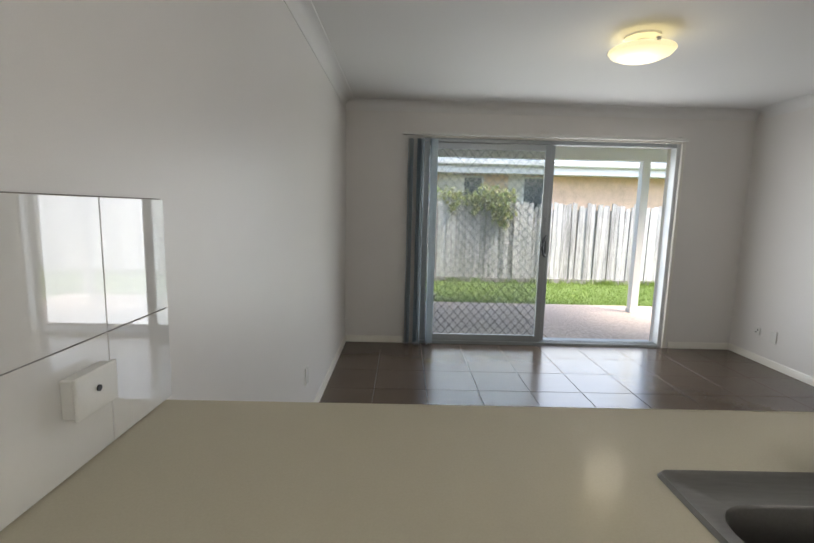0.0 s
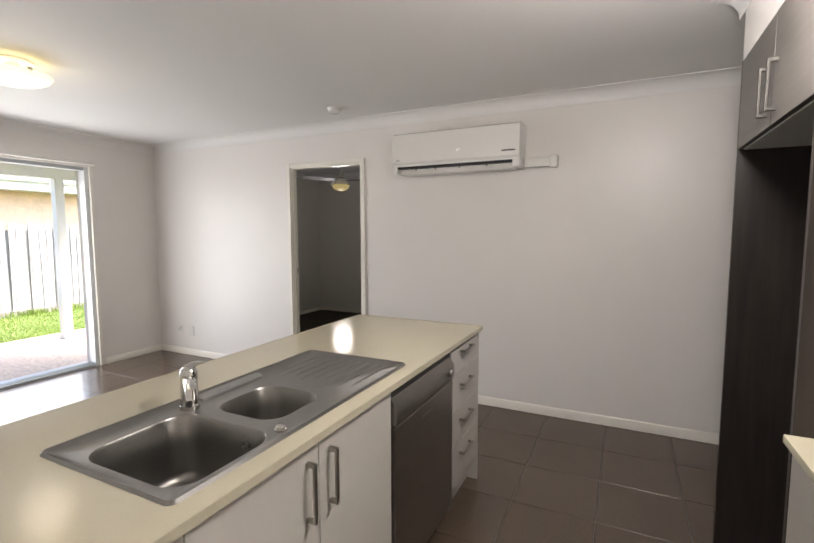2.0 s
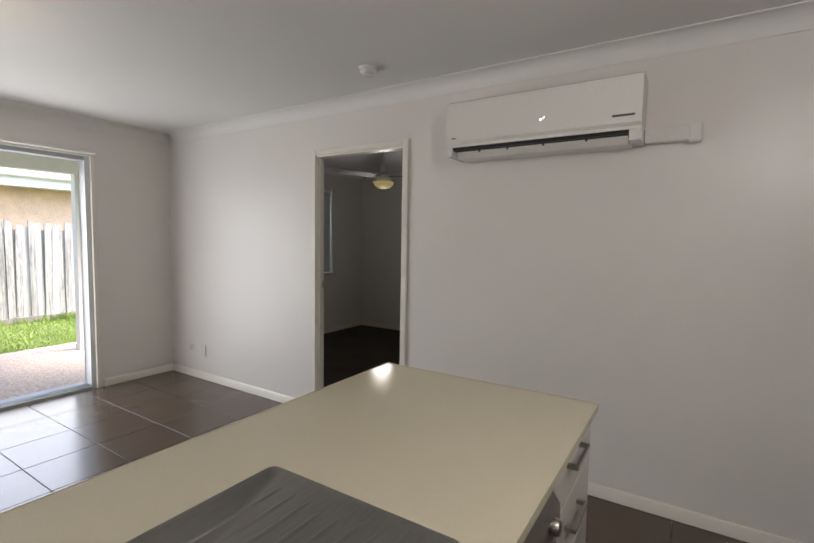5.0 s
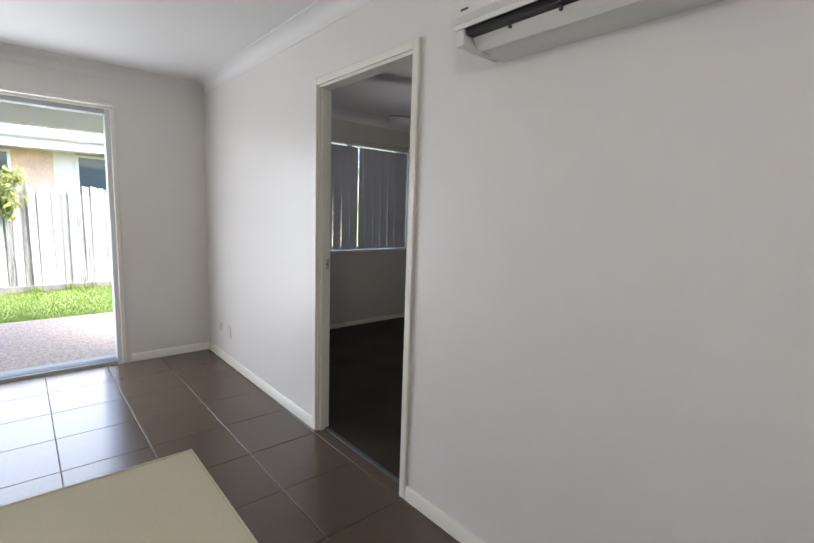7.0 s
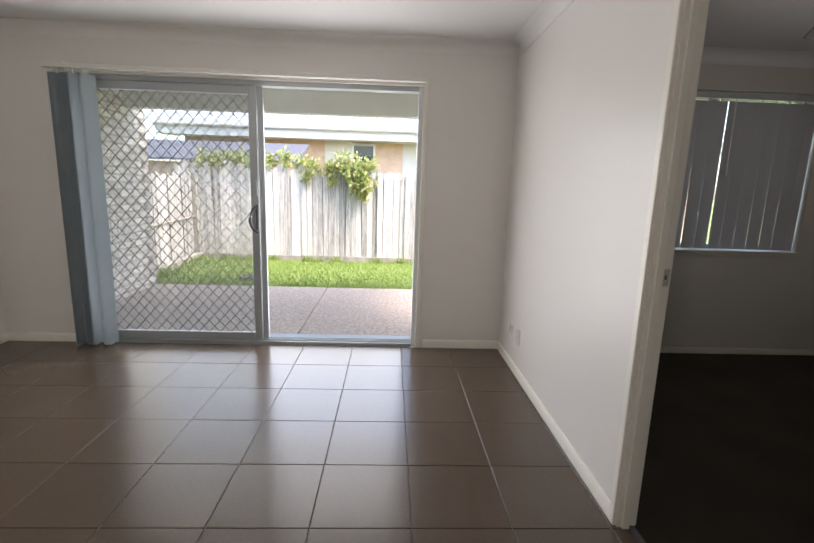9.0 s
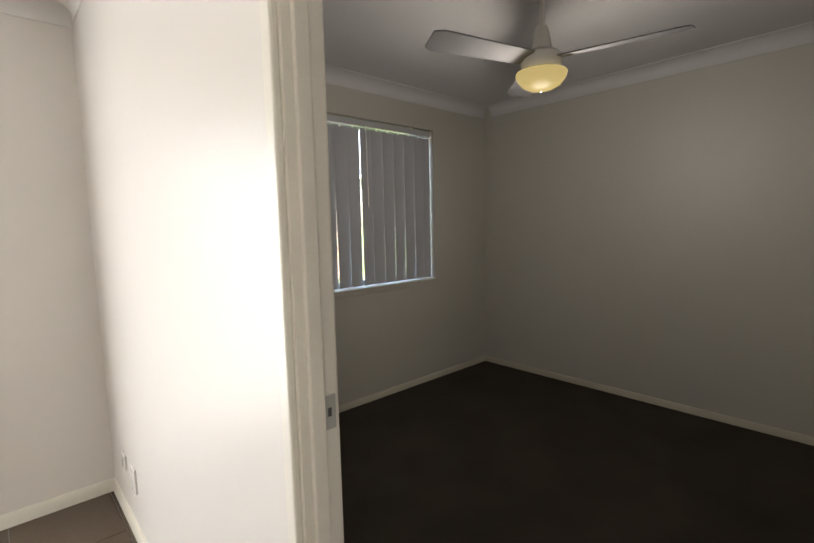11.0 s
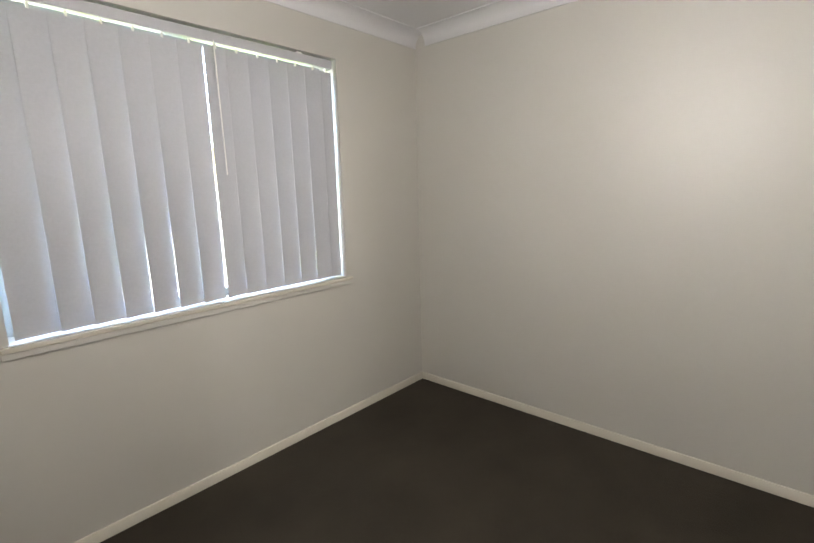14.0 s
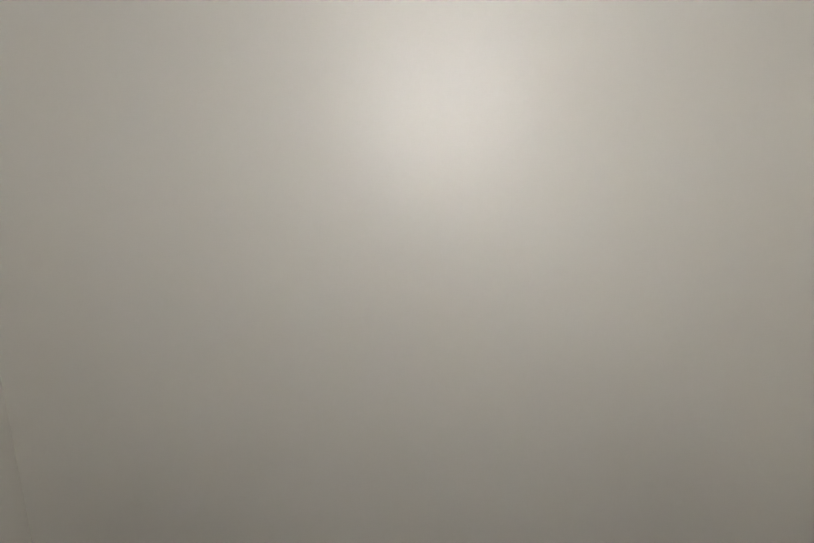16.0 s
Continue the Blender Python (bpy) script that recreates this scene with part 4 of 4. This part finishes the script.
part("light_bowl", lathe(bmesh.new(), [(0.08, 2.076), (0.116, 2.072), (0.118, 2.066), (0.108, 2.04), (0.086, 2.015), (0.058, 2.0), (0.026, 1.993), (0, 1.992)], FX, FY, 48), FANBOWL, fan, "glowing amber glass bowl", smooth="all")
part("finial", lathe(bmesh.new(), [(0, 1.993), (0.006, 1.991), (0.006, 1.986), (0, 1.982)], FX, FY, 16), CHROME, fan, smooth=True)
for a in (44, 164, 284):
    bl = bmesh.new()
    rows = []
    for i in range(13):
        u = 0.085 + 0.52 * i / 12
        w = 0.052 + 0.016 * i / 12 if i < 12 else 0.05
        tip = 0.012 if i == 12 else 0
        row = []
        for s_, off in ((-1, 0), (1, 0), (1, 0.006), (-1, 0.006)):
            row.append(bl.verts.new((u - (tip if s_ < 0 else 0), s_ * w, 2.128 + off + s_ * w * 0.22)))
        rows.append(row)
    for p, q in zip(rows, rows[1:]):
        loft(bl, p, q)
    bl.faces.new(rows[0][::-1])
    bl.faces.new(rows[-1])
    bmesh.ops.rotate(bl, cent=(0, 0, 0), matrix=Matrix.Rotation(radians(a), 3, "Z"), verts=bl.verts)
    bmesh.ops.translate(bl, vec=(FX, FY, 0), verts=bl.verts)
    part("blade", bl, FANBLADE, fan, "grey-white blade, darkened against the lamp below")

# ======== patio and yard ========
GZ = -0.07
solid("ground", boxed(-150, 150, OUT, 200, GZ - 0.5, GZ), GRASSY, "green lawn and ground of the back yard", "ground", "structure")
pt = thing("pavement", (2.1, 6.3, GZ), "exposed aggregate concrete patio slab", "patio", kind="structure")
for x0, x1 in ((-0.07, 2.19), (2.2, 4.6)):
    part("slab", boxed(x0, x1, OUT + 0.001, 7.38, GZ - 0.02, -0.035, bevel=0.008), AGGREGATE, pt)
pr = thing("patio_roof", (2.1, 6.2, 2.2), "white lined patio roof with an edge beam", "patio roof", kind="structure")
part("beam", boxed(-0.07, 4.6, 6.86, 7.0, 2.16, 2.438, bevel=0.004), POSTWHITE, pr)
part("lining", boxed(-0.07, 4.6, OUT, 7.0, 2.44, 2.48), POSTWHITE, pr)
part("gutter", boxed(-0.07, 4.6, 7.001, 7.11, 2.36, 2.49, bevel=0.01), GUTTERWHITE, pr)
part("side_beam", boxed(4.49, 4.6, OUT, 6.86, 2.16, 2.438), POSTWHITE, pr)
ps = thing("patio_post", (3.93, 6.92, -0.035), "white painted square patio post", "post")
part("shaft", boxed(3.875, 3.985, 6.86, 6.97, -0.03, 2.16, bevel=0.004), POSTWHITE, ps)
part("foot", boxed(3.865, 3.995, 6.85, 6.98, -0.035, 0.03, bevel=0.004), POSTWHITE, ps)


def fence(name, label, x0, y0, x1, y1, z0, z1, mat, lean, step=0.0):
    """Rough sawn palings nailed to two rails, each paling its own board."""
    f = thing(name, ((x0 + x1) / 2, (y0 + y1) / 2, z0), label, "fence")
    d = Vector((x1 - x0, y1 - y0, 0))
    L = d.length
    d.normalize()
    nrm = Vector((-d.y, d.x, 0))
    turn = math.atan2(d.y, d.x)
    variants = []
    for k in range(5):
        b = bmesh.new()
        w, h = 0.09 + 0.004 * (k % 3), (z1 - z0) + (-0.05, 0.0, 0.02, -0.02, 0.04)[k]
        box(b, -w / 2, w / 2, -0.008, 0.008, 0, h)
        for v in b.verts:
            if v.co.z > 0.5:
                v.co.x += (0.006, -0.008, 0.0, 0.01, -0.004)[k]
                v.co.z += (0.012, -0.01, 0.006, 0, -0.014)[k] * (1 if v.co.x > 0 else -1)
        variants.append(mesh_of("paling", b, mat))
    n = int(L / 0.1)
    for i in range(n):
        p = Vector((x0, y0, z0)) + d * (0.05 + i * 0.1) + nrm * random.uniform(-0.012, 0.014)
        p.z -= step if p.x > 2.75 else 0.0
        o = piece("paling", random.choice(variants), f, p)
        o.rotation_euler = (random.uniform(-0.006, 0.006), random.uniform(-lean, lean), turn + random.uniform(-0.05, 0.05))
    # dark sheet behind the boards, puts the shade of the overlaps into the gaps
    back = boxed(0, L, -0.006, 0.006, 0, z1 - z0 - 0.2)
    bmesh.ops.rotate(back, cent=(0, 0, 0), matrix=Matrix.Rotation(turn, 3, "Z"), verts=back.verts)
    bmesh.ops.translate(back, vec=Vector((x0, y0, z0)) + nrm * 0.02, verts=back.verts)
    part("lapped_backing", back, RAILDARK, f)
    for z in (z0 + 0.35, z0 + (z1 - z0) * 0.82):
        rail = boxed(0, L, -0.02, 0.02, -0.035, 0.035)
        bmesh.ops.rotate(rail, cent=(0, 0, 0), matrix=Matrix.Rotation(turn, 3, "Z"), verts=rail.verts)
        bmesh.ops.translate(rail, vec=Vector((x0, y0, z)) + nrm * 0.045, verts=rail.verts)
        part("rail", rail, RAILWOOD, f)
    return f


fence("back_fence", "weathered grey timber paling fence along the lawn", -0.9, 9.75, 8.1, 9.75, GZ, 1.68, PALING, 0.014, 0.1)
side = fence("side_fence", "pale weathered timber fence at the side of the yard", -0.85, 6.7, -0.52, 9.7, GZ, 1.46, PALING, 0.012)
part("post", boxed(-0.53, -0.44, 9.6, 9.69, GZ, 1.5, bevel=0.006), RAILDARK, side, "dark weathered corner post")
brace = tube(bmesh.new(), [(-0.8, 7.2, 0.55), (-0.5, 9.6, 0.72)], 0.03, 6, 0.7)
part("brace", brace, RAILWOOD, side)
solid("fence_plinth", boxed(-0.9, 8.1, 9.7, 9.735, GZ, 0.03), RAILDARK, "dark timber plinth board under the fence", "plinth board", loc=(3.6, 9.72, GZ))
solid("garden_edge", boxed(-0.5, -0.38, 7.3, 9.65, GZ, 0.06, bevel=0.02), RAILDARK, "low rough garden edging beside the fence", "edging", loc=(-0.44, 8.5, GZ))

# lawn of short upright blades
rng = np.random.default_rng(4)
N = 42000
base = np.stack([rng.uniform(-0.5, 7.8, N), 7.4 + 2.3 * rng.random(N) ** 1.1, np.full(N, GZ)], 1)
ang = rng.uniform(0, 6.283, N)
wid, hei = rng.uniform(0.003, 0.007, N), rng.uniform(0.02, 0.055, N)
side = np.stack([np.cos(ang), np.sin(ang), np.zeros(N)], 1) * wid[:, None]
leanv = np.stack([rng.normal(0, 0.025, N), rng.normal(0, 0.025, N), hei], 1)
def blades(name, label, base, side, tips, mat):
    n = len(base)
    me = bpy.data.meshes.new(name)
    me.from_pydata(np.concatenate([base - side, base + side, base + tips], 0).tolist(), [], np.stack([np.arange(n), np.arange(n) + n, np.arange(n) + 2 * n], 1).tolist())
    me.materials.append(mat)
    tagged(new(name, me), label, "grass", kind="stuff")


blades("lawn_grass", "short bright green lawn grass", base, side, leanv, BLADE)
# weeds along the foot of both fences
tufts = rng.random(60)
spot = np.repeat(np.stack([np.where(tufts < 0.7, -0.4 + 11 * tufts, -0.3), np.where(tufts < 0.7, 9.64, 7.4 + 7 * (tufts - 0.7)), np.full(60, GZ)], 1), 26, 0)
wn_ = len(spot)
spot = spot + np.stack([rng.normal(0, 0.06, wn_), rng.normal(0, 0.025, wn_), np.zeros(wn_)], 1)
ang = rng.uniform(0, 6.283, wn_)
side = np.stack([np.cos(ang), np.sin(ang), np.zeros(wn_)], 1) * rng.uniform(0.005, 0.012, wn_)[:, None]
blades("weeds", "straggling weeds along the foot of the fence", spot, side, np.stack([rng.normal(0, 0.04, wn_), rng.normal(0, 0.03, wn_), rng.uniform(0.06, 0.17, wn_)], 1), BLADE)


def vine(name, label, clumps, leaves, mats):
    """A climber that hangs over the fence: stems and many small bent leaves."""
    cx = sum(c[0] for c in clumps) / len(clumps)
    v = thing(name, (cx, 9.68, GZ), label, "vine")
    st = bmesh.new()
    for x, y, z, r, _ in clumps:
        for k in range(3):
            x2, z2 = x + random.uniform(-r, r) * 0.7, z + random.uniform(-r, r) * 0.7
            tube(st, [(cx + random.uniform(-0.1, 0.1), 9.84, GZ), (cx + (x - cx) * 0.4, 9.86, 0.9), (x, 9.83, min(z, 1.75)), (x2, y + random.uniform(-0.12, 0), z2)], [0.016, 0.013, 0.009, 0.004], 6)
    part("stem", st, BARK, v)
    for mi, m in enumerate(mats):
        b = bmesh.new()
        for x, y, z, r, share in clumps:
            for k in range(int(leaves * share / len(mats))):
                p = Vector((random.gauss(0, 0.5), random.gauss(0, 0.32), random.gauss(0, 0.45))) * r
                c = Vector((x, y, z)) + p
                s = random.uniform(0.024, 0.05)
                q = Euler((random.uniform(-0.9, 0.9) + 0.9, random.uniform(-0.7, 0.7), random.uniform(-3.1, 3.1))).to_matrix()
                pts = [(0, -1, 0), (0.62, -0.25, 0.16), (0.4, 0.6, 0.1), (0, 1.1, -0.1), (-0.4, 0.6, 0.1), (-0.62, -0.25, 0.16)]
                vs = [b.verts.new(c + q @ (Vector(t_) * s)) for t_ in pts]
                b.faces.new((vs[0], vs[1], vs[2], vs[3]))
                b.faces.new((vs[0], vs[3], vs[4], vs[5]))
        part("crown", b, m, v, fix=False)
    return v


vine("climbing_vine", "green flowering vine hanging over the paling fence", [(2.4, 9.64, 1.62, 0.27, 1.0), (2.5, 9.6, 1.38, 0.2, 0.7), (2.16, 9.68, 1.74, 0.2, 0.45), (2.54, 9.6, 1.18, 0.1, 0.2), (2.62, 9.66, 1.72, 0.14, 0.3), (1.9, 9.7, 1.66, 0.16, 0.25), (1.98, 9.66, 1.42, 0.1, 0.12), (1.62, 9.68, 1.68, 0.15, 0.2), (1.5, 9.66, 1.46, 0.09, 0.1)], 520, [LEAF, LEAFY, LEAFY])
vine("climbing_vine", "yellow-green vine along the top of the fence", [(-0.35 + 0.29 * k, 9.78, 1.7 + 0.04 * (k % 3), 0.17 + 0.02 * (k % 2), 0.5) for k in range(7)], 300, [LEAFY, LEAFY, LEAF])

# ======== neighbour's house ========
nh = thing("neighbour_house", (2, 15, GZ), "brick house with a grey steel roof behind the fence", "house")
HY = 12.7
part("wall", boxed(-1.95, 11, HY, 20, GZ, 2.4), FARBRICK, nh, "orange-brown brick wall")
part("soffit", boxed(-2.35, 11.5, 12.15, HY, 2.4, 2.43), GUTTERWHITE, nh)
part("fascia", boxed(-2.35, 11.5, 12.12, 12.15, 2.39, 2.7), GUTTERWHITE, nh)
gut = bmesh.new()
prof = [(12.12, 2.575), (12.03, 2.575), (12.0, 2.61), (12.0, 2.715), (12.015, 2.715), (12.015, 2.625), (12.03, 2.59), (12.12, 2.59)]
ends = [[gut.verts.new((x, y, z)) for y, z in prof] for x in (-2.35, 11.5)]
loft(gut, ends[0], ends[1])
part("gutter", gut, GUTTERWHITE, nh)
rf = bmesh.new()
cols = []
for i in range(16 * 13 + 1):
    x = -2.37 + i / 15
    z = 0.012 * math.cos(i * math.pi)
    cols.append((rf.verts.new((x, 12.04, 2.7 + z)), rf.verts.new((x, 16.3, 4.25 + z))))
for p, q in zip(cols, cols[1:]):
    rf.faces.new((p[0], q[0], q[1], p[1]))
part("roof", rf, ROOFMETAL, nh, "grey corrugated steel roof")


def far_window(x0, x1, z0, z1):
    w = part("window", boxed(x0, x1, HY - 0.03, HY, z0, z1), GUTTERWHITE, nh)
    part("pane", boxed(x0 + 0.05, x1 - 0.05, HY - 0.034, HY - 0.03, z0 + 0.05, z1 - 0.05), DARKGLASS, w)


far_window(2.06, 2.63, 1.3, 2.36)
far_window(-1.9, -0.95, 1.4, 2.28)
far_window(3.68, 4.3, 1.3, 2.36)
# pale panels stand in for the light halves of the windows
part("render_panel", boxed(3.3, 3.68, HY - 0.015, HY, GZ, 2.4), PALEPANEL, nh, "pale window half beside the dark pane")
part("render_panel", boxed(1.41, 2.06, HY - 0.015, HY, GZ, 2.4), PALEPANEL, nh, "pale window half beside the dark pane")

# low shed behind the fence
shed = thing("garden_shed", (-0.4, 11.2, GZ), "low shed with a dull blue-grey roof behind the fence", "shed")
part("wall", boxed(-2.2, 0.9, 10.7, 11.7, GZ, 1.72), FARBRICK, shed)
sr = bmesh.new()
pr_ = [(10.45, 1.74), (10.45, 1.78), (11.75, 2.22), (11.75, 2.18)]
ends = [[sr.verts.new((x, y, z)) for y, z in pr_] for x in (-2.4, 1.2)]
loft(sr, ends[0], ends[1])
sr.faces.new(ends[0][::-1])
sr.faces.new(ends[1])
part("roof", sr, SHEDROOF, shed, "dull blue-grey sheet roof")
# unidentified dark thing in the grass; the grated cover is made up
dc = thing("drain_cover", (0.95, 7.95, GZ), "small dark grey thing in the lawn, built as a drain cover", "drain cover")
part("rim", lathe(bmesh.new(), [(0, GZ), (0.13, GZ), (0.13, GZ + 0.05), (0.11, GZ + 0.055), (0, GZ + 0.055)], 0.95, 7.95, 28), DARKGREY, dc, smooth=True)
for k in range(5):
    part("bar", boxed(0.87, 1.03, 7.895 + k * 0.024, 7.905 + k * 0.024, GZ + 0.055, GZ + 0.062), DARKGREY, dc)

# ======== brick wing of this house beside the patio ========
wing = thing("wall_wing", (-0.2, 6.2, GZ), "tan clay brick wall beside the patio", "brick wall", kind="structure")
part("mortar_core", boxed(WX - 0.25, -0.075, OUT, 7.336, GZ, 2.436), MORTAR, wing)
bb = boxed(-0.055, 0.055, -0.115, 0.115, -0.038, 0.038, bevel=0.004, seg=1)
brick_me = mesh_of("brick", bb, BRICK)
for r_ in range(29):
    z = GZ + 0.043 + r_ * 0.086
    y = OUT + 0.12 + (0.12 if r_ % 2 else 0)
    while y < 7.2:
        piece("brick", brick_me, wing, (-0.126 + random.uniform(-0.002, 0.002), y, z))
        y += 0.24
end_me = mesh_of("brick", boxed(-0.115, 0.115, -0.055, 0.055, -0.038, 0.038, bevel=0.004, seg=1), BRICK)
for r_ in range(29):
    piece("brick", end_me, wing, (-0.19, 7.29, GZ + 0.043 + r_ * 0.086))

# ======== floor tiles ========
PX, PY, TX, TY, GAP = 0.409, 0.416, 3.155, 4.158, 0.004
cache = {}


def tile_piece(x0, x1, y0, y1):
    w, h = round(x1 - x0, 3), round(y1 - y0, 3)
    if (w, h) not in cache:
        cache[w, h] = mesh_of("tile", boxed(-w / 2, w / 2, -h / 2, h / 2, -0.008, 0.0, bevel=0.0015, seg=1), TILE)
    piece("tile", cache[w, h], floor, ((x0 + x1) / 2, (y0 + y1) / 2, 0.0))


for i in range(-9, 4):
    for j in range(-14, 4):
        x0, x1 = max(WX, TX + i * PX + GAP / 2), min(EX, TX + (i + 1) * PX - GAP / 2)
        y0, y1 = max(-1.6, TY + j * PY + GAP / 2), min(NY, TY + (j + 1) * PY - GAP / 2)
        if x1 - x0 > 0.01 and y1 - y0 > 0.01 and not (y1 < SY and x1 < 2.84):
            tile_piece(x0, x1, y0, y1)
